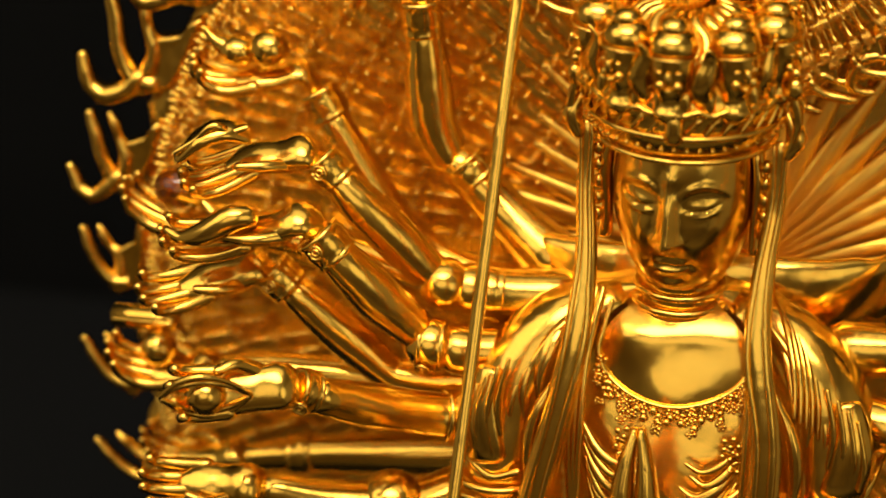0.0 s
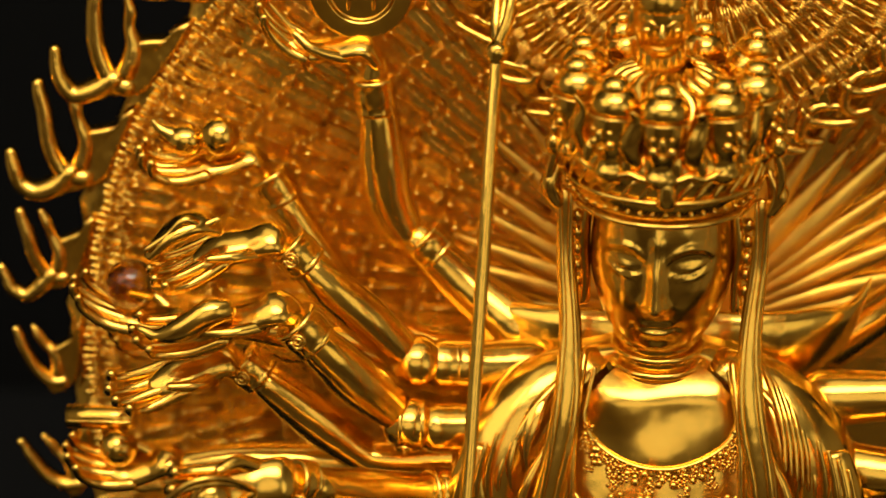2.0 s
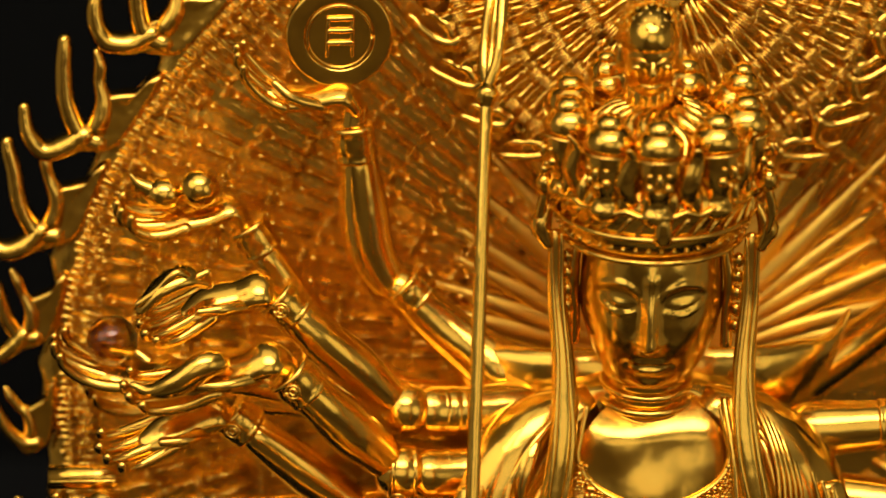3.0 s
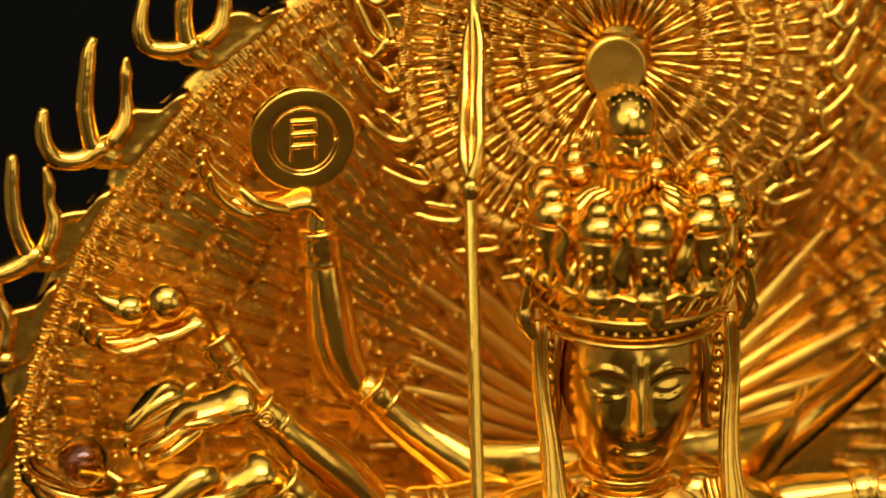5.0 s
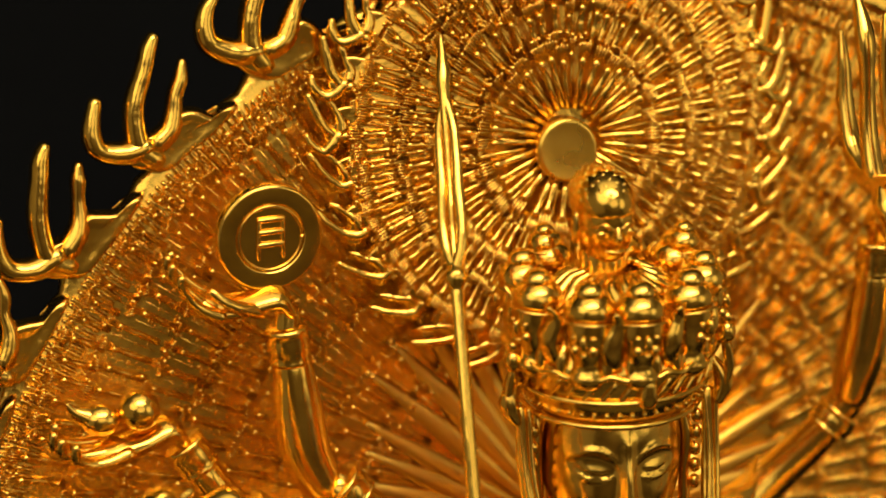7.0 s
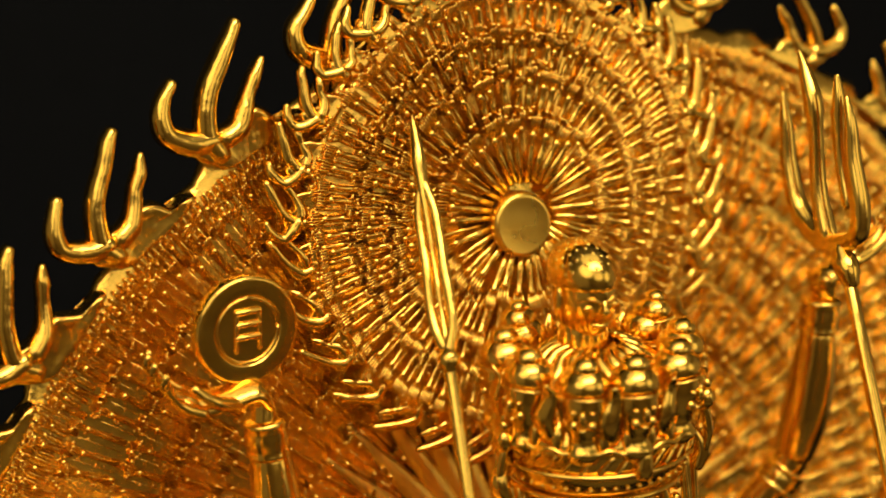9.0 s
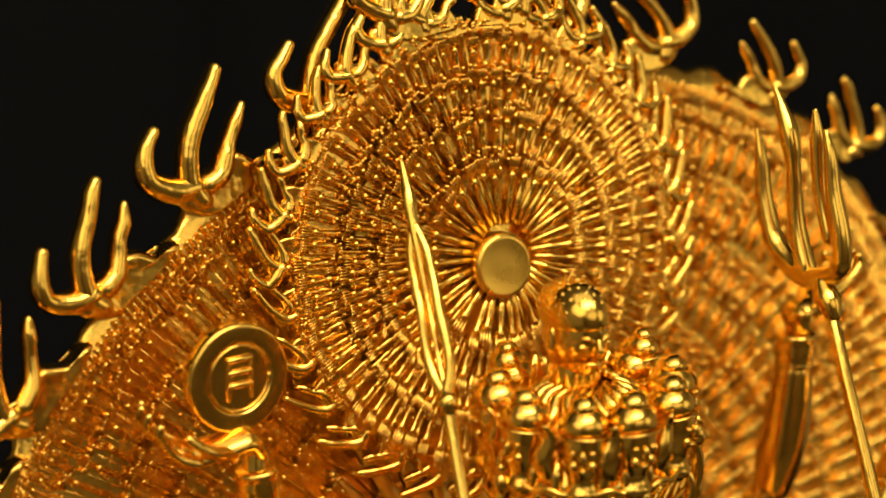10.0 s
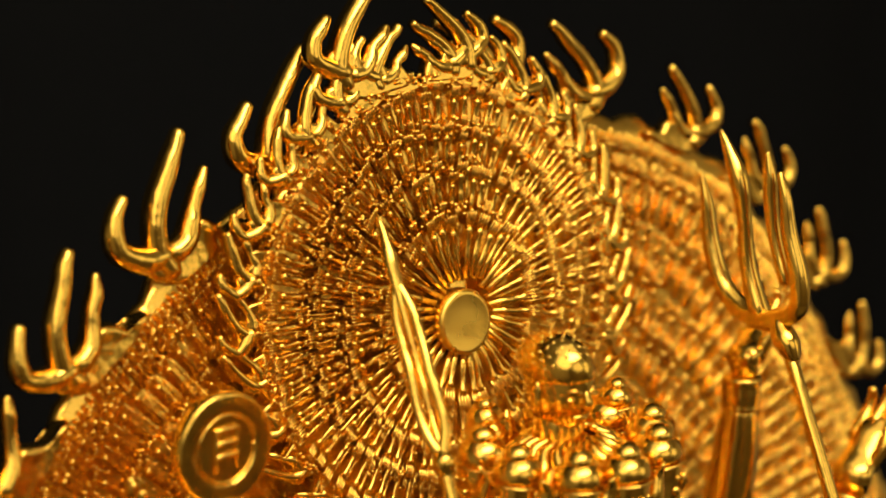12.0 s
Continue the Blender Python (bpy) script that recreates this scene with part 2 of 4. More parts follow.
# rings of small arms on the inner halo, each an arm of its own
rng = random.Random(4)
RINGS = [(0.0095, 0.0270, 0.00105, 32, 0.0030), (0.0245, 0.0390, 0.00100, 50, 0.0022), (0.0355, 0.0490, 0.00095, 64, 0.0014), (0.0450, 0.0605, 0.00095, 76, 0.0006)]
for r0, r1, rad, count, lift in RINGS:
    s = Shell()
    small_arm(s, r1 - r0, rad)
    me = s.mesh("small_arm", RELIEF)
    for k in range(count):
        deg = 360 * (k + rng.uniform(-0.2, 0.2)) / count
        slip = rng.uniform(-0.0010, 0.0010)
        a, b = inner(*polar(IX, IZ, r0 + slip, deg), lift), inner(*polar(IX, IZ, r1 + slip, deg), lift)
        ob = part("small_arm", me, RELIEF, halo)
        ob.matrix_local = frame_at(a, b - a, (0, -1, 0.17)) @ pose(0, 0, 0, rng.uniform(-8, 8), rng.uniform(-4, 2), rng.uniform(-2, 2)) @ Matrix.Diagonal((rng.uniform(0.93, 1.08), rng.uniform(0.9, 1.15), rng.uniform(0.9, 1.15), 1))

# the lower layer between them and the rows on the outer disc
s = Shell()
for r0, r1, rad, count, lift in RINGS:
    for k in range(count):
        deg = 360 * (k + 0.5 + rng.uniform(-0.25, 0.25)) / count
        a, b = inner(*polar(IX, IZ, r0 + 0.002, deg), lift - 0.0006), inner(*polar(IX, IZ, r1 + 0.001, deg), lift - 0.0006)
        small_arm(s, (r1 - r0) * rng.uniform(0.8, 1.15), rad * 0.75, 3, frame_at(a, b - a, (0, -1, 0.17)))
        for _ in range(7):                # finger tips of the crowded hands
            s.ball(b + V(rng.uniform(-0.0022, 0.0022), -rng.uniform(0.0008, 0.0030), rng.uniform(-0.0022, 0.0022)), rng.uniform(0.0004, 0.00085), 7)
lower = part("relief_underlayer", s, RELIEF, halo)
tagged(lower, "fine relief arms between the larger ones", kind="stuff")

one = Shell()
small_arm(one, 0.0165, 0.00092, 3, None, 1.9)
single = one.mesh("small_arm", RELIEF)
loose = 0
s = Shell()
r = 0.060
row = 0
while r < 0.212:
    length = 0.0165
    count = int(2 * math.pi * r / 0.0054)
    for k in range(count):
        deg = 360 * (k + 0.5 * (row % 2) + rng.uniform(-0.06, 0.06)) / count
        rr = r + 0.0036 * ((k + 2 * row) // 4 % 2) + rng.uniform(-0.0004, 0.0004)
        x0, z0 = polar(RX, RZ, rr, deg)
        x1, z1 = polar(RX, RZ, rr + length, deg)
        if beyond(x0, z0) > -0.008 or z0 < TABLE + 0.02 or math.hypot(x1 - IX, z1 - IZ) < 0.052:
            continue
        fit = 1.0
        while beyond(x0 + (x1 - x0) * fit, z0 + (z1 - z0) * fit) > -0.006:
            fit -= 0.05
        a, b = outer(x0, z0), outer(x1, z1)
        m = frame_at(a, b - a, (0.05, -1, 0.15)) @ pose(0, 0, 0, rng.uniform(-4, 4), rng.uniform(-3, -1), rng.uniform(-1.5, 1.5))
        if -0.135 < x0 < -0.072 and 0.470 < z0 < 0.500 and loose < 70 and fit == 1.0:
            loose += 1
            part("small_arm", single, RELIEF, halo).matrix_local = m
        else:
            small_arm(s, fit * length * rng.uniform(0.95, 1.06), 0.00092 * rng.uniform(0.85, 1.18), 3, m, 1.9)
        # small knuckles beside the tip, and faint seams on the plate between the arms
        side = V(-math.sin(radians(deg)), 0, math.cos(radians(deg)))
        for o in (-0.0021, -0.0013, 0.0014, 0.0023):
            w = fit * rng.uniform(0.90, 1.03)
            q = outer(x0 + (x1 - x0) * w, z0 + (z1 - z0) * w, rng.uniform(0.0006, 0.0018)) + side * (o + rng.uniform(-0.0004, 0.0004))
            s.ball(q, rng.uniform(0.0004, 0.0009), 7)
        c = outer(x0, z0, 0.0002) + side * 0.0027
        e = outer(x0 + (x1 - x0) * 0.8 * fit, z0 + (z1 - z0) * 0.8 * fit, 0.0002) + side * 0.0027
        s.tube([(*c, 0.00032), (*e, 0.00032)], 4, 1, round_ends=False)
        for _ in range(5):
            w = rng.uniform(0.15, 0.95) * fit
            q = outer(x0 + (x1 - x0) * w, z0 + (z1 - z0) * w, 0.0003) + side * rng.uniform(0.0010, 0.0030)
            s.ball(q, rng.uniform(0.0003, 0.0007), 6)
    r += 0.0148
    row += 1
rows = part("relief_field", s, RELIEF, halo)
tagged(rows, "dense rows of small relief arms on the golden disc", kind="stuff")

# border rim of upright finger bars just inside the flames
s = Shell()
for k in range(560):
    deg = k * 360 / 560
    for r0, r1, lift in ((0.0150, 0.0098, 0.0010), (0.0090, 0.0042, 0.0016)):
        x, z = polar(HX, HZ, HR * rim(deg) - r0 + rng.uniform(-0.0008, 0.0008), deg)
        if z < TABLE + 0.01:
            continue
        a = outer(x, z)
        x, z = polar(HX, HZ, HR * rim(deg) - r1 + rng.uniform(-0.0008, 0.0008), deg + rng.uniform(-0.1, 0.1))
        s.tube([(*a - V(0, lift * 0.6, 0), 0.00076), (*(outer(x, z) - V(0, lift, 0)), 0.00070)], 5, 1)
edge = part("rim_comb", s, RELIEF, halo)
tagged(edge, "comb of fine golden bars along the rim", kind="stuff")

# long rays fanning out behind the shoulders
for k in range(24):
    deg = 8 + k * 164 / 23 + rng.uniform(-1.2, 1.2)
    r0, r1 = 0.010, 0.080 + rng.uniform(-0.010, 0.012)
    a, b, c = (outer(*polar(RX - 0.01, RZ, q, deg + w), o) for q, o, w in ((r0, 0.0030, 0), ((r0 + r1) / 2, 0.0022, rng.uniform(-1.5, 1.5)), (r1, 0.0010, 0)))
    s = Shell()
    s.tube([(*a, 0.0026), (*b, rng.uniform(0.0030, 0.0040)), (*c, 0.0007)], 12, 5, side=V(math.sin(radians(deg)), 0, -math.cos(radians(deg))), flat=0.62)
    s.ball(c - V(0, 0.0006, 0), rng.uniform(0.0008, 0.0012), 7)
    part("ray", s, MATTE, halo)

# flames: one prong is rows of (along the rim towards the top, outwards, radius)
BIG = [(-0.0195, 0.0010, 0.0022), (-0.0205, 0.0070, 0.0022), (-0.0160, 0.0145, 0.0021), (-0.0075, 0.0210, 0.0020), (-0.0030, 0.0240, 0.0018), (0.0, 0.0258, 0.0015)]
LEFT = [(-0.0195, 0.0055, 0.0024), (-0.0252, 0.0078, 0.0024), (-0.0300, 0.0122, 0.0022), (-0.0296, 0.0172, 0.0020), (-0.0266, 0.0207, 0.0018), (-0.0228, 0.0236, 0.0014)]
RIGHT = [(-0.0165, 0.0040, 0.0022), (-0.0115, 0.0048, 0.0021), (-0.0078, 0.0075, 0.0019), (-0.0050, 0.0105, 0.0016), (-0.0010, 0.0135, 0.0017), (0.0022, 0.0162, 0.0010)]
WEB = [(-0.0262, 0.0050), (-0.0235, 0.0082), (-0.0185, 0.0085), (-0.0140, 0.0058), (-0.0095, 0.0050), (-0.0060, 0.0068), (-0.0028, 0.0040), (0.0000, -0.0002), (0.0050, -0.0010), (0.0070, -0.0030), (-0.0020, -0.0040), (-0.0110, -0.0042), (-0.0185, -0.0036), (-0.0232, 0.0005)]


def closed(pts, n):
    """A smooth closed curve through 2D points."""
    p = np.array(pts, float)
    q = spline(np.vstack([p[-2:], p, p[:2]]), n)
    return q[2 * n : -(n + 1)]


def flame(place, cx, cz, radius, deg, turn, size, name="flame", stout=1.0, tall=1.0):
    """A three-pronged flame growing from a web on a rim; turn is -1 where its tips lean clockwise, 1 the other way."""
    ux, uz = math.cos(radians(deg)), math.sin(radians(deg))
    tx, tz = (uz, -ux) if turn < 0 else (-uz, ux)

    def at(a, o, lift):
        return place(cx + ux * (radius + o) + tx * a, cz + uz * (radius + o) + tz * a) - V(0, lift, 0)

    outline = closed([(a * size + rng.uniform(-0.0008, 0.0008) * size, o * size + rng.uniform(-0.0006, 0.0006) * size) for a, o in [(a, o * (1.0 if name == "flame" or o < 0 else 1.7)) for a, o in WEB]], 4)
    mid = outline.mean(axis=0)
    s = Shell()
    th = 0.0032 * size * stout
    s.rings([[at(*(mid + (p - mid) * k), f * th) for p in outline] for k, f in ((0.04, 0.90), (0.3, 0.90), (0.6, 0.92), (0.80, 1.0), (0.90, 0.95), (0.97, 0.6), (1.0, 0.1), (0.98, -0.5), (0.9, -0.9), (0.06, -0.9))])
    made = part(name, s, FLAME, halo)
    for pts in (BIG, LEFT, RIGHT) if not 168 < deg < 260 else (BIG, RIGHT):
        s = Shell()
        k = rng.uniform(1.00, 1.05) * (tall if pts is BIG else 1.0)
        rows = []
        for i, (a, o, w) in enumerate(pts):
            j = 0.0005 if 0 < i < len(pts) - 1 else 0.0
            rows.append((*at((a + rng.uniform(-j, j)) * size, (o * k + rng.uniform(-j, j)) * size, 0.0006 * size), stout * (1.85 - 0.05 * i) * w * size * rng.uniform(0.94, 1.08)))
        s.tube(rows, 14, 5, side=V(0, 1, 0), flat=0.80)
        part("prong", s, FLAME, made)
    return made


for deg, size, tall in ((101.3, 1.0, 1.18), (112.8, 1.06, 1.06), (124.1, 1.03, 1.0), (134.5, 1.04, 1.02), (144.3, 1.0, 1.0), (152.8, 0.98, 1.0), (162.5, 0.80, 0.9), (172.0, 0.72, 0.9), (181.5, 0.70, 1.0), (190.5, 0.68, 1.0), (199.5, 0.6, 1.0), (208.5, 0.6, 1.0)):
    flame(outer, HX, HZ, HR * rim(deg), deg, -1, size, tall=tall)
for deg, size in ((89.0, 0.98), (77.6, 0.92), (64.2, 0.78), (53.4, 0.74), (42.4, 0.74), (32.0, 0.7), (21.5, 0.5), (11, 0.5), (0.5, 0.5), (-10, 0.5), (-20.5, 0.5), (-31, 0.5)):
    flame(outer, HX, HZ, HR * rim(deg), deg, 1, size)
for k in range(14):
    up = max(0.0, 1 - k / 3)
    for turn in (-1, 1):
        flame(inner, IX, IZ, IR + 0.004, 90 - turn * (2 + k * 12.6), turn, 0.47 + 0.10 * up + rng.uniform(-0.03, 0.03), "small_flame", 1.25)
# spire of the inner halo
flame(inner, IX - 0.006, IZ, IR + 0.006, 92, -1, 0.80, "spire_flame", 1.15, 1.25)
flame(inner, IX + 0.004, IZ, IR + 0.005, 87, 1, 0.62, "spire_flame", 1.2, 1.2)


# ---- the statue, one mesh ----
st = Shell()
HC = V(-0.006, -0.050, 0.4285)             # middle of the head
TURN = Matrix.Rotation(radians(-6), 3, "Z")


def face_point(th, ph):
    """The head's surface: th from the chin up, ph round from the front."""
    full = math.sin(th) ** 0.64
    x, y, z = full * math.sin(ph), -full * math.cos(ph), -math.cos(th)
    wide = 0.0200 * (1 - 0.16 * max(0.0, -z) ** 1.8)
    p = V(x * wide, y * 0.0205, z * 0.0288)
    if y < 0:
        u, w = p[0] / 0.0203, p[2] / 0.0288
        g = lambda a, b, sa, sb: math.exp(-((u - a) / sa) ** 2 - ((w - b) / sb) ** 2)  # noqa: E731
        d = 0.0
        ridge = 1 / (1 + math.exp(-(w + 0.36) * 40)) * math.exp(-max(0.0, w - 0.05) ** 2 / 0.09)
        d += (0.0021 + 0.0034 * max(0.0, min(1.0, (0.25 - w) / 0.5))) * math.exp(-(u / (0.085 + 0.10 * max(0, -w))) ** 2) * ridge
        d += 0.0013 * (g(-0.14, -0.27, 0.09, 0.07) + g(0.14, -0.27, 0.09, 0.07))
        for e in (-1, 1):
            d -= 0.0019 * g(0.38 * e, 0.14, 0.26, 0.14)
            brow = 0.31 - (1.5 if abs(u) < 0.42 else 1.1) * (abs(u) - 0.42) ** 2
            d += 0.0014 * math.exp(-((w - brow) / 0.030) ** 2) * math.exp(-((u - 0.42 * e) / 0.32) ** 4)
            d += 0.0012 * g(0.42 * e, 0.090, 0.20, 0.080)
            lid = 0.045 + 1.1 * (abs(u) - 0.40) ** 2
            d -= 0.0013 * math.exp(-((w - lid) / 0.018) ** 2) * math.exp(-((u - 0.42 * e) / 0.22) ** 4)
            d += 0.0008 * math.exp(-((w - lid + 0.035) / 0.02) ** 2) * math.exp(-((u - 0.42 * e) / 0.20) ** 4)
            d += 0.0010 * g(0.45 * e, -0.30, 0.28, 0.25)
            d -= 0.0010 * g(0.30 * e, -0.545, 0.05, 0.05)
        bow = 0.035 * math.cos(u * 14) - 0.02
        d += 0.0011 * math.exp(-((w + 0.50 - bow * 0.6) / 0.045) ** 2) * math.exp(-(u / 0.25) ** 4)
        d += 0.0010 * math.exp(-((w + 0.605) / 0.05) ** 2) * math.exp(-(u / 0.19) ** 4)
        d -= 0.0018 * math.exp(-((w + 0.553 - 0.35 * u * u) / 0.018) ** 2) * math.exp(-(u / 0.27) ** 4)
        d += 0.0018 * g(0, -0.80, 0.22, 0.10)
        d += 0.0007 * g(0, 0.37, 0.07, 0.05)
        p[1] -= d
    return HC + np.array(TURN @ Vector(p))


N = 120
st.rings([[face_point(math.pi * (i + 0.5) / N, 2 * math.pi * k / N + math.pi) for k in range(N)] for i in range(N)])

CX, CY = -0.0065, -0.0520                 # axis of the crown


def on_crown(deg, r, z, squash=0.95):
    return V(CX + r * math.sin(radians(deg)), CY - squash * r * math.cos(radians(deg)), z)


# neck folds and crown bands
st.lathe((CX, -0.050, 0), [(0.0125, 0.385), (0.0118, 0.394), (0.0112, 0.402), (0.0105, 0.412)], 32)
for z, r in ((0.4035, 0.0116), (0.3995, 0.0122), (0.3952, 0.0130)):
    st.hoop((CX, -0.0500, z), r, r, 0.0011, 40, 8)
UP = 0.0055                                # height of the crown over the brow
st.lathe((CX, CY, UP), [(0.0215, 0.4405), (0.0240, 0.4425), (0.0258, 0.4450), (0.0268, 0.4480), (0.0266, 0.4505), (0.0272, 0.4535), (0.0282, 0.4570), (0.0262, 0.4600), (0.0240, 0.4630), (0.0205, 0.4680), (0.0160, 0.4722), (0.0110, 0.4755), (0.005, 0.4770)], 64, 1.0, 0.95)
st.hoop((CX, CY, 0.4415 + UP), 0.0246, 0.0234, 0.0009, 64, 8)
st.hoop((CX, CY, 0.4495 + UP), 0.0275, 0.0261, 0.0008, 64, 8)
st.hoop((CX, CY, 0.4570 + UP), 0.0284, 0.0270, 0.0009, 120, 8, 0.0006, 22)
for k in range(48):
    st.ball(on_crown(k * 7.5, 0.0262, 0.4455 + UP), 0.0007, 6)
for k in range(34):                       # curled leaves above the band
    a = k * 360 / 34
    st.tube([(*on_crown(a - 4, 0.0274, 0.4505 + UP), 0.0006), (*on_crown(a, 0.0276, 0.4530 + UP), 0.0007), (*on_crown(a + 4, 0.0277, 0.4556 + UP), 0.0006), (*on_crown(a + 1, 0.0280, 0.4540 + UP), 0.0005)], 6, 3)
for k in range(26):                       # small petals behind the heads
    a = k * 360 / 26 + 5
    st.tube([(*on_crown(a, 0.0268, 0.4570 + UP), 0.0018), (*on_crown(a, 0.0262, 0.4615 + UP), 0.0021), (*on_crown(a, 0.0235, 0.4655 + UP), 0.0010)], 8, 3)
st.tube([(*on_crown(0, 0.0278, 0.4500 + UP), 0.0028), (*on_crown(0, 0.0284, 0.4550 + UP), 0.0022)], 10, 2)


for a in (-55, -19, 16, 55, 94, 135, 175, -95, -135):
    st.tube([(*on_crown(a, 0.0262, 0.4640), 0.0026), (*on_crown(a - 2, 0.0288, 0.4710), 0.0030), (*on_crown(a + 2, 0.0282, 0.4775), 0.0022), (*on_crown(a, 0.0300, 0.4812), 0.0010)], 10, 4, side=V(math.cos(radians(a)), math.sin(radians(a)), 0), flat=0.5)


def small_head(c, size, out):
    """A tall knob like a small topped head on the crown."""
    o = unit(V(*out, 0))
    st.tube([(*(c - V(0, 0, 0.0105 * size)), 0.0052 * size), (*(c - V(0, 0, 0.0080 * size)), 0.0038 * size), (*(c - V(0, 0, 0.0045 * size)), 0.0047 * size), (*(c + V(0, 0, 0.0005 * size)), 0.0057 * size), (*(c + V(0, 0, 0.0060 * size)), 0.0054 * size)], 18, 4)
    st.ball(c + V(0, 0, 0.0062 * size) - o * 0.0006, (0.0063 * size, 0.0063 * size, 0.0050 * size), 18)
    st.ball(c + V(0, 0, 0.0110 * size) - o * 0.0004, (0.0037 * size, 0.0037 * size, 0.0026 * size), 14)
    hood = [c + V(math.cos(b) * 0.0064 * size, math.sin(b) * 0.0064 * size, (0.0036 + 0.0010 * math.cos(b - math.atan2(o[1], o[0]))) * size) for b in np.arange(19) * 2 * np.pi / 18]
    st.tube([(*q, 0.0004 * size) for q in hood], 6, 1, round_ends=False)
    for b in (-1, 1):                     # eyes and cheeks
        w = V(-o[1], o[0], 0) * b
        st.ball(c + w * 0.0024 * size + o * 0.0050 * size + V(0, 0, 0.0010 * size), (0.0010, 0.0010, 0.0006), 8)
        st.ball(c + w * 0.0022 * size + o * 0.0044 * size - V(0, 0, 0.0026 * size), 0.0014 * size, 8)
    st.ball(c + o * 0.0050 * size - V(0, 0, 0.0036 * size), (0.0012, 0.0012, 0.0006), 8)
    st.ball(c + o * 0.0060 * size - V(0, 0, 0.0004 * size), (0.0011, 0.0011, 0.0022), 8)
    for sx in (-1, 1):
        w = V(-o[1], o[0], 0) * sx
        st.ball(c + w * 0.0056 * size, (0.0010, 0.0010, 0.0032), 8)
    st.tube([(*(c - o * 0.002 - V(0, 0, 0.0075 * size)), 0.0046 * size), (*(c - o * 0.002 - V(0, 0, 0.0105 * size)), 0.0052 * size)], 12, 2)


for a in (-75, -35, -3, 36, 74, 115, 155, -115, -155):
    small_head(on_crown(a, 0.0250, 0.4738), 1.08, (math.sin(radians(a)), -math.cos(radians(a))))
for p in (V(-0.0185, -0.0310, 0.4800), V(0.0180, -0.0440, 0.4810)):
    small_head(p, 0.78, (p[0] - CX, -0.01))
for k in range(20):                       # ribbed hair between the heads and the finial
    a = k * 18
    st.tube([(*on_crown(a - 6, 0.0212, 0.4715), 0.0013), (*on_crown(a + 5, 0.0168, 0.4775), 0.0019), (*on_crown(a - 4, 0.0120, 0.4815), 0.0017), (*on_crown(a, 0.0080, 0.4835), 0.0010)], 9, 3)
# finial: a larger topped head with tight curls
FX, FY, FZ = CX - 0.0020, -0.0495, 0.4976
st.tube([(FX, FY, 0.474, 0.0100), (FX, FY, 0.480, 0.0078), (FX, FY, 0.488, 0.0066)], 18, 3)
st.ball((FX, FY, FZ), (0.0080, 0.0112, 0.0132), 32)
st.ball((FX, FY + 0.0012, FZ + 0.0052), (0.0085, 0.0124, 0.0088), 32)
for k in range(90):
    a, t = k * 2.39996, (k + 0.5) / 90
    h = 1 - t * 0.95
    w = math.sqrt(1 - h * h)
    o = V(math.cos(a) * w, math.sin(a) * w, h)
    if o[1] < -0.55 and o[2] < 0.45:
        continue
    st.ball(V(FX, FY + 0.0012, FZ + 0.0052) + o * V(0.0080, 0.0118, 0.0083), 0.0008, 6)
st.tube([(FX, FY - 0.0106, FZ + 0.0005, 0.0007), (FX, FY - 0.0118, FZ - 0.0020, 0.0011), (FX, FY - 0.0114, FZ - 0.0030, 0.0013)], 8, 3)
for sx in (-1, 1):
    st.ball((FX + 0.0078 * sx, FY, FZ - 0.002), (0.0013, 0.0020, 0.0048), 10)
    st.tube([(FX + 0.0012 * sx, FY - 0.0108, FZ + 0.0002, 0.0005), (FX + 0.0036 * sx, FY - 0.0100, FZ + 0.0014, 0.0006), (FX + 0.0058 * sx, FY - 0.0074, FZ + 0.0002, 0.0004)], 6, 3)
    st.ball((FX + 0.0038 * sx, FY - 0.0092, FZ - 0.0012), (0.0019, 0.0011, 0.0009), 10)
st.tube([(FX - 0.0026, FY - 0.0090, FZ - 0.0064, 0.0005), (FX, FY - 0.0100, FZ - 0.0067, 0.0009), (FX + 0.0026, FY - 0.0090, FZ - 0.0064, 0.0005)], 6, 3)

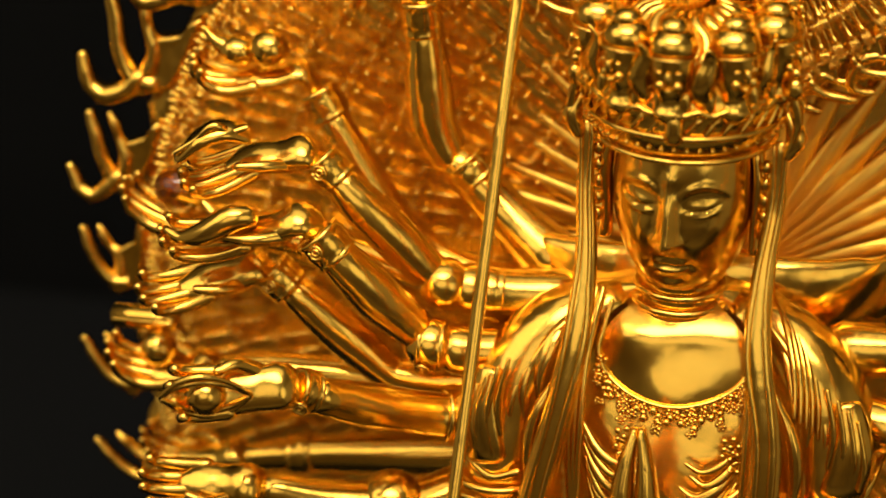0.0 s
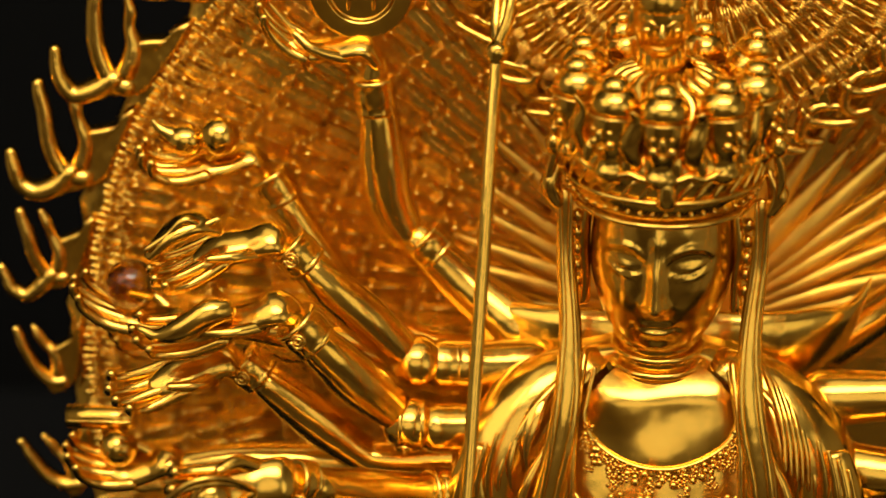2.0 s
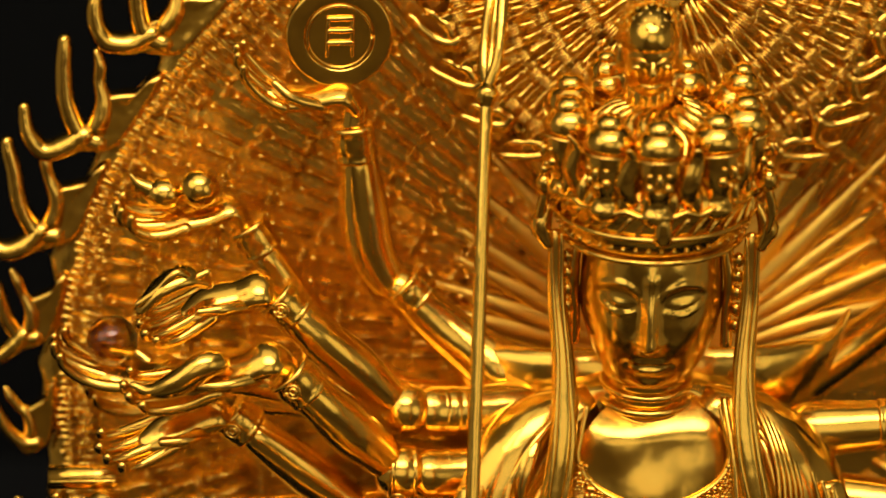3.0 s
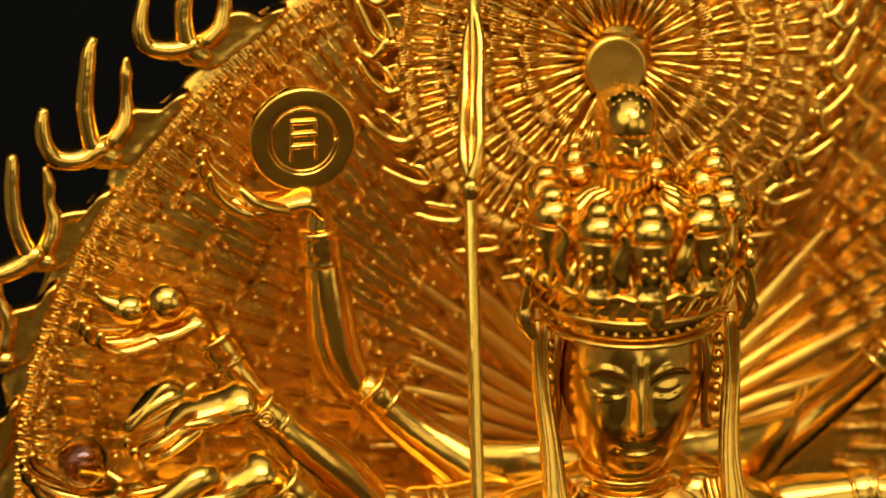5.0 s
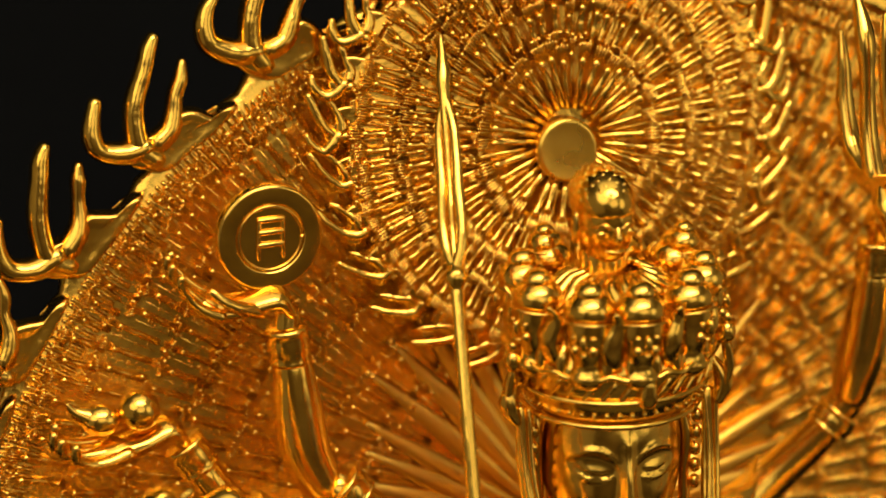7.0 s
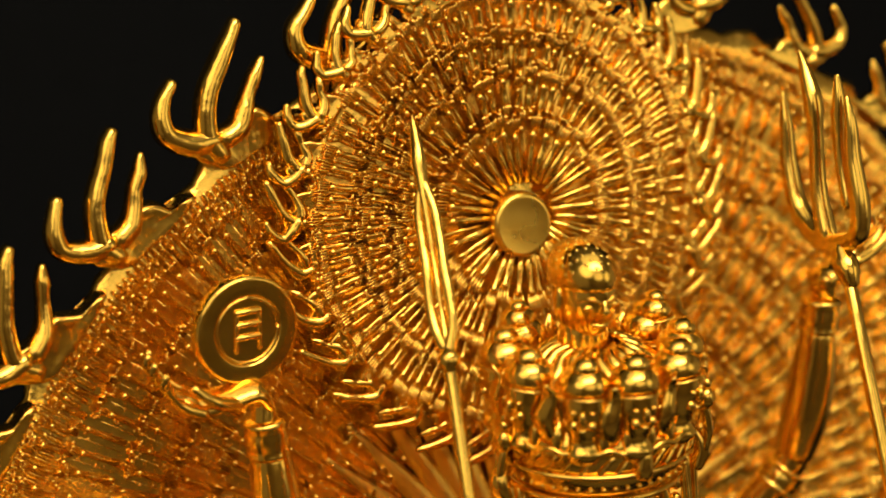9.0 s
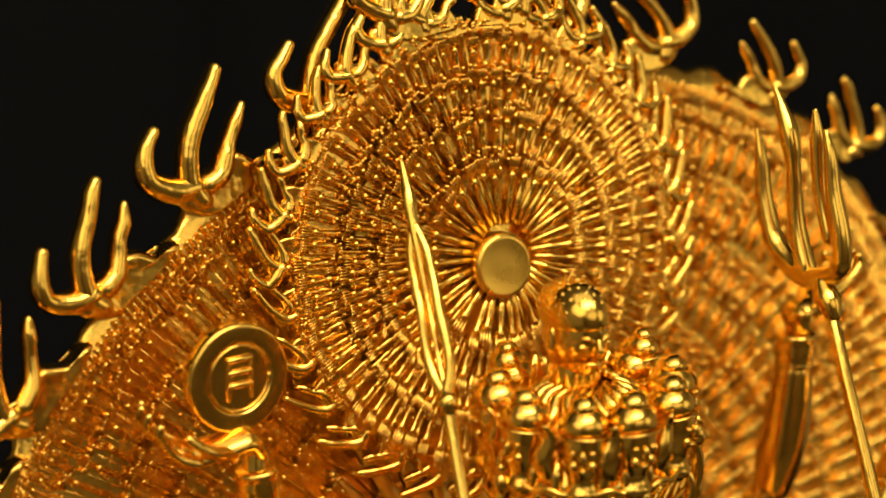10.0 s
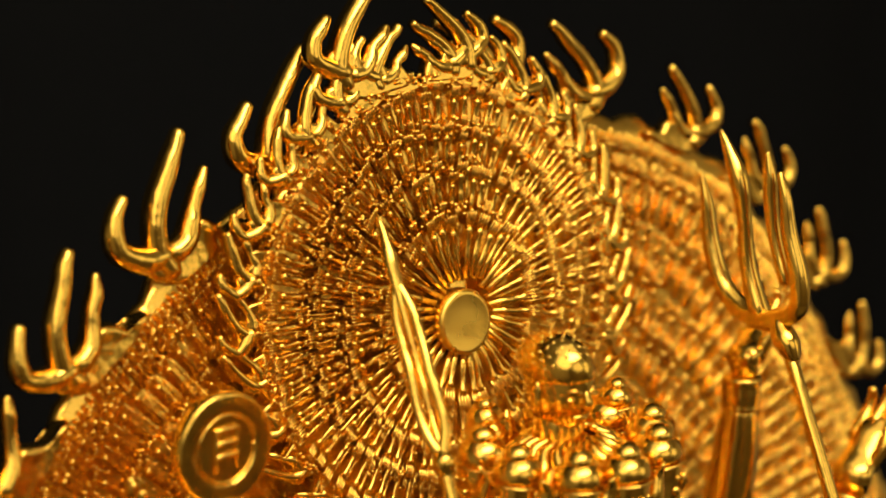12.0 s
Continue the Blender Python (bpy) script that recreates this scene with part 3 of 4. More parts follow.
# side knobs, ear lobes, bows and the long ribbons
for sx, x0, knob in ((-1, -0.0255, V(-0.0362, -0.0560, 0.4620)), (1, 0.0145, V(0.0232, -0.0620, 0.4650))):
    tilt = -0.004 if sx > 0 else 0.0
    st.ball(knob, (0.0026, 0.0026, 0.0034), 12)
    st.ball(knob + V(0, 0, 0.0045), 0.0016, 10)
    st.tube([(*knob - V(0, 0, 0.003), 0.0014), (*knob - V(-0.0012 * sx, 0, 0.009), 0.0016), (*knob - V(-0.0006 * sx, 0, 0.015), 0.0008)], 8, 3)
    st.tube([(knob[0] - 0.002 * sx, -0.054 + tilt, 0.4560, 0.0012), (knob[0] + 0.001 * sx, -0.0555 + tilt, 0.4500, 0.0030), (knob[0] - 0.001 * sx, -0.0565 + tilt, 0.4445, 0.0016)], 10, 3)
    ex = CX + 0.0203 * sx
    st.tube([(ex, -0.050 + tilt, 0.4430, 0.0026), (ex + 0.0012 * sx, -0.0520 + tilt, 0.4330, 0.0031), (ex + 0.0004 * sx, -0.0525 + tilt, 0.4230, 0.0024), (ex + 0.0006 * sx, -0.0530 + tilt, 0.4140, 0.0030)], 12, 4, side=V(0.3, 1, 0), flat=0.6)
    for k in range(5):
        st.ball((ex + 0.0028 * sx, -0.0545 + tilt, 0.440 - 0.005 * k), (0.0016, 0.0018, 0.0022), 8)
    # ribbon of several folds
    path = [(CX + 0.0265 * sx, -0.0555 + tilt, 0.4470), (CX + 0.0262 * sx, -0.0590 + tilt, 0.4300), (CX + 0.0245 * sx, -0.0660 + tilt, 0.4120), (CX + 0.0250 * sx, -0.0760 + tilt, 0.3930), (CX + 0.0290 * sx, -0.0830 + tilt, 0.3700), (CX + (0.0350 if sx < 0 else 0.0290) * sx, -0.0880 + tilt, 0.3400), (CX + (0.040 if sx < 0 else 0.030) * sx, -0.0900 + tilt, 0.3000)]
    st.tube([(x, y + 0.0014, z, 0.0019 + 0.00062 * i) for i, (x, y, z) in enumerate(path)], 16, 5, side=V(1, 0, 0), flat=0.62)
    for o, w in ((-0.0015, 0.0007), (0.0014, 0.0008)):
        st.tube([(x + o * (0.75 + 0.22 * i) + 0.0005 * math.sin(2.1 * i + 900 * o), y - 0.0002 - 0.0002 * i, z, w * (0.7 + 0.15 * i + 0.2 * math.sin(1.7 * i + 500 * o))) for i, (x, y, z) in enumerate(path)], 8, 5)
    for j in range(3):                    # gathered cloth beside the ribbon
        st.tube([(CX + (0.0240 - 0.0018 * j) * sx, -0.0580 + tilt, 0.3990, 0.0012), (CX + (0.0262 - 0.0016 * j) * sx, -0.0700 + tilt, 0.3830, 0.0014), (CX + (0.0262 - 0.0014 * j) * sx, -0.0780 + tilt, 0.3600, 0.0014), (CX + 0.023 * sx, -0.0840 + tilt, 0.3300, 0.0012)], 7, 4)

# trunk: lofted rounded sections (z, half width, y front, y back)
loops = []
for z, w, yf, yb in [(0.131, 0.080, -0.165, 0.0), (0.150, 0.086, -0.175, 0.005), (0.205, 0.082, -0.165, 0.0), (0.230, 0.072, -0.145, -0.005), (0.255, 0.055, -0.110, -0.008), (0.300, 0.044, -0.088, -0.010), (0.335, 0.043, -0.0780, -0.012), (0.355, 0.045, -0.0720, -0.014), (0.370, 0.046, -0.0640, -0.016), (0.382, 0.042, -0.0590, -0.018), (0.392, 0.032, -0.0560, -0.022), (0.397, 0.020, -0.0550, -0.030), (0.400, 0.010, -0.0560, -0.040)]:
    ang = np.arange(64) * 2 * np.pi / 64
    c, q = np.cos(ang), np.sin(ang)
    c, q = np.sign(c) * np.abs(c) ** 0.75, np.sign(q) * np.abs(q) ** 0.75
    loops.append(np.stack([CX + w * c, (yf + yb) / 2 + (yb - yf) / 2 * q, z + 0 * ang], 1))
st.rings(loops)
# bare chest, its rim and the necklace
chest = lambda x, z: -0.0600 + 0.0100 * (max(0.0, z - 0.3885) / 0.010) ** 2 + 0.00045 * math.sin(210 * x + 150 * z) + 0.0003 * math.sin(330 * z - 120 * x) - 0.39 * (0.397 - z) - 0.0034 * (1 - ((x - CX - 0.001) / 0.0225) ** 2) - 0.0008 * (1 - ((z - 0.3830) / 0.0170) ** 2)  # noqa: E731
loops = []
for k in range(61):
    t = max(k, 0.002) / 60
    loop = []
    for a in np.arange(56) * 2 * np.pi / 56:
        x = CX + 0.001 + 0.0215 * t * math.cos(a)
        z = 0.3835 + (0.0150 if math.sin(a) > 0 else 0.0114) * t * math.sin(a)
        loop.append((x, chest(x, z), z))
    loops.append(loop)
st.rings(loops, close=False)
U = []
for k in range(21):
    a = math.pi * (k / 20)
    x, z = CX + 0.001 + 0.0212 * math.cos(a), 0.3855 - 0.0131 * math.sin(a) ** 0.85
    U.append((x, chest(x, z) - 0.0004, z))
st.tube([(CX + 0.0195, -0.0610, 0.3965, 0.0008)] + [(*p, 0.0009) for p in U] + [(CX - 0.0175, -0.0610, 0.3965, 0.0008)], 8, 2)
rb = random.Random(11)
for i, (x, y, z) in enumerate(U[1:-1]):    # necklace of beads and small flowers
    for j in range(3 + 2 * (i % 3 == 1)):
        w = 0.0017 * j
        c = (x + rb.uniform(-0.0010, 0.0010), y - 0.0006 - 0.45 * w, z - 0.0014 - w * (0.6 + 0.4 * abs(x - CX) / 0.02))
        if rb.random() < 0.55:
            for q in range(5):
                e = 1.257 * q + rb.random()
                st.ball((c[0] + 0.0011 * math.cos(e), c[1] - 0.0002, c[2] + 0.0011 * math.sin(e)), 0.0007, 6)
            st.ball((c[0], c[1] - 0.0007, c[2]), 0.0006, 6)
        else:
            st.ball(c, rb.uniform(0.0009, 0.0014), 7)
for sx in (-1, 1):                        # swags of the robe under the necklace
    for k in range(7):
        o, w = 0.0034 * k, rb.uniform(0.0011, 0.0021)
        x0, x1 = CX + (0.0235 - 0.0006 * k) * sx, CX + (0.0065 + rb.uniform(-0.002, 0.002)) * sx
        st.tube([(x0, -0.0740 - 0.2 * o, 0.3660 - o, 0.0006), (x0 * 0.65 + x1 * 0.35, -0.0785 - 0.25 * o, 0.3590 - 1.05 * o, w), (x0 * 0.3 + x1 * 0.7, -0.0800 - 0.25 * o, 0.3560 - 1.1 * o, w * 0.9), (x1, -0.0785 - 0.25 * o, 0.3575 - o, 0.0006)], 9, 5)
for x in (-0.017, 0.0125):                # hanging flower clusters
    for ring in range(3):
        for k in range(5):
            a = k * 72 + ring * 30
            st.ball((x + 0.0022 * math.cos(radians(a)), -0.0785, 0.3645 - 0.0038 * ring + 0.0022 * math.sin(radians(a))), 0.0011, 7)
        st.ball((x, -0.0792, 0.3645 - 0.0038 * ring), 0.0010, 7)
for x, w in ((-0.0175, 0.006), (0.010, 0.006)):
    st.tube([(x - w, -0.0770, 0.3540, 0.0010), (x - w * 0.6, -0.0800, 0.3490, 0.0016), (x + w * 0.2, -0.0810, 0.3475, 0.0018), (x + w, -0.0790, 0.3510, 0.0012)], 9, 4)
for k in range(7):                        # folds below the necklace
    st.tube([(CX + 0.012, -0.0800, 0.3480 - 0.0026 * k, 0.0006), (CX + 0.017, -0.0815, 0.3460 - 0.0026 * k, 0.0008), (CX + 0.021, -0.0805, 0.3480 - 0.0024 * k, 0.0006)], 6, 3)

# shoulders, sleeves and upper arm rings
for sx in (-1, 1):
    x = lambda v: CX + v * sx  # noqa: E731
    st.tube([(x(0.018), -0.050, 0.3900, 0.0080), (x(0.032), -0.0530, 0.3830, 0.0115), (x(0.042), -0.0580, 0.3705, 0.0132), (x(0.0455), -0.0630, 0.3540, 0.0132), (x(0.047), -0.0680, 0.3400, 0.0122)], 24, 5)
    st.tube([(x(0.047), -0.0680, 0.3400, 0.0118), (x(0.048), -0.0720, 0.3200, 0.0112), (x(0.046), -0.0900, 0.2900, 0.0105), (x(0.020), -0.1080, 0.3150, 0.0085), (x(0.006), -0.1120, 0.3300, 0.0060)], 18, 5)
    for z, r in ((0.3440, 0.0132), (0.3405, 0.0138), (0.3370, 0.0134)):
        st.hoop((x(0.0472), -0.0686, z), r, r, 0.0012, 32, 8)
    for k in range(12):
        a = k * 30
        st.ball((x(0.0475) + 0.0128 * math.cos(radians(a)), -0.070 + 0.0128 * math.sin(radians(a)), 0.3325), 0.0018, 8)
    for k in range(4 if sx > 0 else 1):   # cloth folds over the shoulder
        a = -0.9 + 0.22 * k
        st.tube([(x(0.024 + 0.001 * k), -0.0575 - 0.0006 * k, 0.3935 - 0.0008 * k, 0.0011), (x(0.033 + 0.0016 * k), -0.0640 - 0.0004 * k, 0.3860 - 0.0018 * k, 0.0017), (x(0.040 + 0.0015 * k), -0.0690 + 0.0005 * k, 0.3740 - 0.0030 * k, 0.0015), (x(0.042 + 0.0014 * k), -0.0730 + 0.0010 * k, 0.3600 - 0.0025 * k, 0.0010)], 8, 4)
    st.tube([(x(0.030), -0.0735, 0.3780, 0.0014), (x(0.036), -0.0775, 0.3660, 0.0022), (x(0.037), -0.0790, 0.3520, 0.0020), (x(0.034), -0.0790, 0.3430, 0.0012)], 8, 4)
    for q in range(5):                    # broad uneven creases of the sleeve
        u = 0.033 + 0.0045 * q + rb.uniform(-0.001, 0.001)
        h = 0.3905 - 0.0040 * q
        st.tube([(x(u - 0.003), -0.0610 - 0.0006 * q, h, 0.0010), (x(u + 0.001), -0.0660 - 0.0008 * q, h - 0.007, rb.uniform(0.0020, 0.0034)), (x(u + 0.003), -0.0700 - 0.0010 * q, h - 0.015, rb.uniform(0.0016, 0.0028)), (x(u + 0.002), -0.0715 - 0.0012 * q, h - 0.023, 0.0008)], 12, 5, side=V(sx, 0.5, 0), flat=0.45)
for sx in (-1, 1):
    x = lambda v: CX + v * sx  # noqa: E731
    st.tube([(x(0.0600), -0.0600, 0.3560, 0.0010), (x(0.0560), -0.0720, 0.3500, 0.0013), (x(0.0480), -0.0790, 0.3470, 0.0014), (x(0.0400), -0.0800, 0.3500, 0.0012)], 8, 4)
    st.tube([(x(0.0500), -0.0705, 0.3760, 0.0040), (x(0.0520), -0.0740, 0.3640, 0.0062), (x(0.0500), -0.0755, 0.3520, 0.0068)], 14, 4, side=V(1, 0.4 * sx, 0), flat=0.5)
    for k in range(4):
        st.tube([(x(0.0440 + 0.003 * k), -0.0735, 0.3820 - 0.003 * k, 0.0006), (x(0.0465 + 0.003 * k), -0.0765, 0.3700 - 0.003 * k, 0.0010), (x(0.0455 + 0.003 * k), -0.0775, 0.3600 - 0.002 * k, 0.0007)], 7, 3)
# joined palms in front of the chest
PX, PY, PZ = -0.0104, -0.1000, 0.3790      # finger tips
for sx in (-1, 1):
    st.tube([(PX + 0.0040 * sx, PY - 0.004, PZ - 0.032, 0.0062), (PX + 0.0036 * sx, PY - 0.004, PZ - 0.021, 0.0064), (PX + 0.0026 * sx, PY - 0.002, PZ - 0.009, 0.0044), (PX + 0.0010 * sx, PY, PZ, 0.0020)], 14, 4, side=V(0, 1, 0), flat=0.55)
    for k in range(2):
        st.tube([(PX + 0.0034 * sx, PY - 0.0062 + 0.0030 * k, PZ - 0.020, 0.0022), (PX + 0.0027 * sx, PY - 0.0046 + 0.0024 * k, PZ - 0.009, 0.0019), (PX + 0.0010 * sx, PY - 0.0014 + 0.0010 * k, PZ - 0.0008, 0.0011)], 10, 4)

# cloth mantle spreading behind the shoulders, its corners turned up
st.tube([(CX + 0.004, -0.040, 0.3905, 0.0138), (0.018, -0.038, 0.3895, 0.0142), (0.032, -0.033, 0.3890, 0.0138), (0.044, -0.027, 0.3925, 0.0108), (0.0510, -0.0220, 0.3985, 0.0050), (0.0549, -0.0187, 0.4050, 0.0008)], 28, 5, side=V(0.45, 0, 0.9), flat=0.42)
st.tube([(CX - 0.004, -0.040, 0.3905, 0.0138), (-0.028, -0.038, 0.3895, 0.0142), (-0.042, -0.032, 0.3885, 0.0138), (-0.053, -0.025, 0.3900, 0.0110), (-0.0605, -0.0195, 0.3950, 0.0055), (-0.0640, -0.0180, 0.4000, 0.0010)], 28, 5, side=V(-0.35, 0, 0.93), flat=0.45)


def limb(rows, seg=18):
    st.tube(rows, seg, 5)


def cuff(p, along, r, length, screw=None):
    """A collar with rolled edges, and a small screw on it."""
    p, a = np.array(p, float), unit(np.array(along, float))
    r, rows = r * 1.06, []
    for k, w in ((-0.58, 0.86), (-0.54, 0.96), (-0.47, 1.0), (-0.40, 0.98), (-0.36, 0.95), (-0.2, 0.99), (0.0, 1.01), (0.2, 0.99), (0.36, 0.95), (0.40, 0.98), (0.47, 1.0), (0.54, 0.96), (0.58, 0.86)):
        rows.append((*(p + a * k * length), r * w))
    st.tube(rows, 22, 1, round_ends=False)
    if screw is not None:
        c = p + unit(np.array(screw, float)) * r * 1.09
        n = unit(np.array(screw, float))
        u = unit(np.cross(n, V(0, 0.2, 1)))
        w = np.cross(n, u)
        for rad, th in ((0.0019, 0.0005), (0.0009, 0.0006)):
            ring = [c + n * 0.0003 + rad * (math.cos(b) * u + math.sin(b) * w) for b in np.arange(15) * 2 * np.pi / 14]
            st.tube([(*q, th) for q in ring], 6, 1, round_ends=False)


def palm(wrist, knuckle, tip, normal, width, r0=0.004, curl=0.0, thumb=1.0, spread=1.0):
    """An open palm: the back from wrist to knuckles, four fingers to the tip and a thumb; normal is the palm's side."""
    W, K, T, n = (np.array(q, float) for q in (wrist, knuckle, tip, normal))
    n, width, r0 = unit(n), width * 1.12, r0 * 1.12
    K = K + (T - K) * 0.12
    side = unit(np.cross(K - W, n))
    n = unit(np.cross(side, K - W))
    st.tube([(*(W - n * 0.001), r0), (*(W * 0.78 + K * 0.22 + n * 0.0032), r0 * 1.16), (*(W * 0.4 + K * 0.6 + n * 0.0006), width * 0.43), (*(K - n * 0.0010), width * 0.46), (*(K * 0.80 + T * 0.20 - n * 0.0013), width * 0.40), (*(K * 0.60 + T * 0.40 - n * 0.0014), width * 0.26)], 18, 5, side=side, flat=0.52)
    for i in range(4):
        o = (i - 1.5) * width * 0.25
        reach = (0.86, 1.0, 1.04, 0.93)[i]
        a = K + side * o
        e = K + (T - K) * reach + side * o * (0.75 + 0.45 * spread)
        sag = 0.0007 * (i % 2)
        st.tube([(*(a - n * 0.0010), width * 0.17), (*(a * 0.62 + e * 0.38 - n * (0.0022 - sag)), width * 0.155), (*(a * 0.28 + e * 0.72 - n * (0.0016 - sag)), width * 0.13), (*(e + n * (curl * 0.4 + 0.0004)), width * 0.115), (*(e + n * (curl + 0.0026) + (T - K) * 0.04), width * 0.105)], 10, 5)
    a = W * 0.55 + K * 0.45 + side * width * 0.26 * thumb
    b = W * 0.12 + K * 0.88 + side * width * 0.46 * thumb + n * width * 0.26
    c = K * 0.74 + T * 0.26 + side * width * 0.34 * thumb + n * width * 0.36
    st.tube([(*a, width * 0.19), (*b, width * 0.145), (*c, width * 0.10)], 10, 5)


# arm that lifts the round plaque
limb([(-0.045, -0.030, 0.392, 0.0085), (-0.060, -0.023, 0.4010, 0.0072), (-0.0760, -0.0190, 0.4150, 0.0062)])
cuff((-0.0720, -0.0198, 0.4130), (-0.70, 0.1, 0.70), 0.0070, 0.0070)
limb([(-0.0790, -0.0190, 0.4160, 0.0062), (-0.0835, -0.0180, 0.4260, 0.0072), (-0.0850, -0.0170, 0.4380, 0.0070), (-0.0862, -0.0160, 0.4520, 0.0056)])
cuff((-0.0872, -0.0159, 0.4582), (-0.08, 0.02, 1), 0.0057, 0.0096)
limb([(-0.0876, -0.0158, 0.4620, 0.0036), (-0.0868, -0.0145, 0.4675, 0.0036)])
palm((-0.0862, -0.0150, 0.4690), (-0.1045, -0.0145, 0.4705), (-0.1190, -0.0140, 0.4815), (0.15, -0.25, 1), 0.0108, 0.0040, 0.001, -1)
# arm with the two balls
limb([(-0.0560, -0.0260, 0.3780, 0.0075), (-0.0780, -0.0250, 0.3850, 0.0060), (-0.0930, -0.0240, 0.3960, 0.0060), (-0.1040, -0.0210, 0.4110, 0.0056), (-0.1130, -0.0185, 0.4250, 0.0048)])
cuff((-0.1158, -0.0175, 0.4295), (-0.5, 0.1, 0.85), 0.0058, 0.0085)
palm((-0.1190, -0.0170, 0.4360), (-0.1330, -0.0195, 0.4375), (-0.1530, -0.0215, 0.4370), (0.0, -0.15, 1), 0.0120, 0.0044, 0.0025, 1)
# arm C
limb([(-0.040, -0.0400, 0.3860, 0.0082), (-0.0560, -0.0440, 0.3870, 0.0074), (-0.0680, -0.0470, 0.3890, 0.0074)])
cuff((-0.0610, -0.0455, 0.3880), (-1, -0.2, 0.12), 0.0070, 0.0060)
st.ball((-0.0740, -0.0485, 0.3905), (0.0080, 0.0080, 0.0078), 22)
limb([(-0.0780, -0.0488, 0.3940, 0.0056), (-0.0880, -0.0500, 0.4050, 0.0070), (-0.0970, -0.0510, 0.4140, 0.0064), (-0.1035, -0.0505, 0.4205, 0.0054)])
cuff((-0.1068, -0.0500, 0.4240), (-0.7, 0.05, 0.72), 0.0062, 0.0080, (-0.15, -1, 0.25))
palm((-0.1100, -0.0495, 0.4275), (-0.1245, -0.0520, 0.4285), (-0.1445, -0.0620, 0.4215), (-0.1, -0.5, 0.8), 0.0115, 0.0046, 0.002, -1)
# arm D
limb([(-0.040, -0.0540, 0.3740, 0.0084), (-0.0580, -0.0570, 0.3745, 0.0072), (-0.0690, -0.0590, 0.3755, 0.0072)])
cuff((-0.0630, -0.0575, 0.3748), (-1, -0.2, 0.08), 0.0069, 0.0060)
st.ball((-0.0755, -0.0598, 0.3768), (0.0080, 0.0080, 0.0078), 22)
cuff((-0.0755, -0.0598, 0.3768), (-1, -0.1, 0.1), 0.0074, 0.0070, (-0.1, -0.8, -0.45))
limb([(-0.0800, -0.0600, 0.3810, 0.0060), (-0.0890, -0.0640, 0.3920, 0.0074), (-0.0960, -0.0670, 0.4010, 0.0066), (-0.1010, -0.0680, 0.4065, 0.0056)])
cuff((-0.1035, -0.0678, 0.4095), (-0.65, -0.05, 0.75), 0.0066, 0.0085, (-0.15, -1, 0.1))
palm((-0.1065, -0.0660, 0.4150), (-0.1230, -0.0680, 0.4125), (-0.1480, -0.0700, 0.4065), (-0.1, -0.5, 0.85), 0.0118, 0.0046, 0.002, -1)
# arm E
limb([(-0.050, -0.0480, 0.3620, 0.0080), (-0.0700, -0.0500, 0.3600, 0.0070), (-0.0850, -0.0525, 0.3610, 0.0060), (-0.0910, -0.0530, 0.3640, 0.0056), (-0.1030, -0.0540, 0.3750, 0.0066), (-0.1160, -0.0545, 0.3865, 0.0052)])
cuff((-0.1205, -0.0545, 0.3905), (-0.7, 0, 0.62), 0.0062, 0.0075, (-0.2, -1, 0.1))
palm((-0.1240, -0.0550, 0.3935), (-0.1370, -0.0620, 0.3930), (-0.1565, -0.0695, 0.3880), (-0.1, -0.6, 0.7), 0.0115, 0.0046, 0.0015, -1)
# arm F
limb([(-0.046, -0.0600, 0.3580, 0.0084), (-0.0620, -0.0660, 0.3585, 0.0070), (-0.0740, -0.0720, 0.3610, 0.0064), (-0.0880, -0.0860, 0.3700, 0.0066), (-0.0985, -0.0975, 0.3780, 0.0052)])
cuff((-0.0660, -0.0680, 0.3590), (-1, -0.45, 0.2), 0.0073, 0.0075)
cuff((-0.1020, -0.1000, 0.3808), (-0.75, -0.55, 0.45), 0.0058, 0.0055, (0, -1, -0.3))
palm((-0.1045, -0.1030, 0.3835), (-0.1180, -0.1120, 0.3855), (-0.1345, -0.1180, 0.3855), (-0.1, -1, 0.6), 0.0130, 0.0050, 0.002, 1)
EYE, ALONG, ACROSS = V(-0.1240, -0.1205, 0.3880), unit(V(-0.030, -0.012, 0.002)), unit(V(0.02, -0.42, 0.90))
for bend in (-0.0064, -0.0088, 0.0064, 0.0088):   # almond rim round the ball in this palm
    st.tube([(*(EYE + ALONG * a + ACROSS * bend * (1 - (a / 0.0125) ** 2) - V(0, 0.0006, 0)), 0.0007 + 0.0003 * (1 - abs(a) / 0.0125)) for a in np.linspace(-0.0122, 0.0122, 7)], 8, 3)
# arms further back: one under the glass ball, one with the scroll, two below
limb([(-0.060, -0.030, 0.3760, 0.0075), (-0.090, -0.033, 0.3850, 0.0062), (-0.1180, -0.0350, 0.3930, 0.0058), (-0.1360, -0.0370, 0.3950, 0.0046)])
palm((-0.1380, -0.0370, 0.3950), (-0.1500, -0.0350, 0.3945), (-0.1715, -0.0335, 0.4015), (0.1, -0.2, 1), 0.0115, 0.0044, 0.002, 1)
limb([(-0.060, -0.040, 0.3560, 0.0075), (-0.095, -0.046, 0.3560, 0.0064), (-0.1260, -0.0470, 0.3560, 0.0056), (-0.1400, -0.0480, 0.3550, 0.0044)])
palm((-0.1420, -0.0480, 0.3550), (-0.1540, -0.0490, 0.3535), (-0.1730, -0.0500, 0.3560), (0.1, -0.4, 1), 0.0115, 0.0044, 0.003, 1)
limb([(-0.055, -0.060, 0.3380, 0.0080), (-0.075, -0.075, 0.3330, 0.0078), (-0.100, -0.085, 0.3370, 0.0064), (-0.1150, -0.090, 0.3420, 0.0050)])
st.ball((-0.0830, -0.0790, 0.3360), (0.0095, 0.0095, 0.0085), 20)
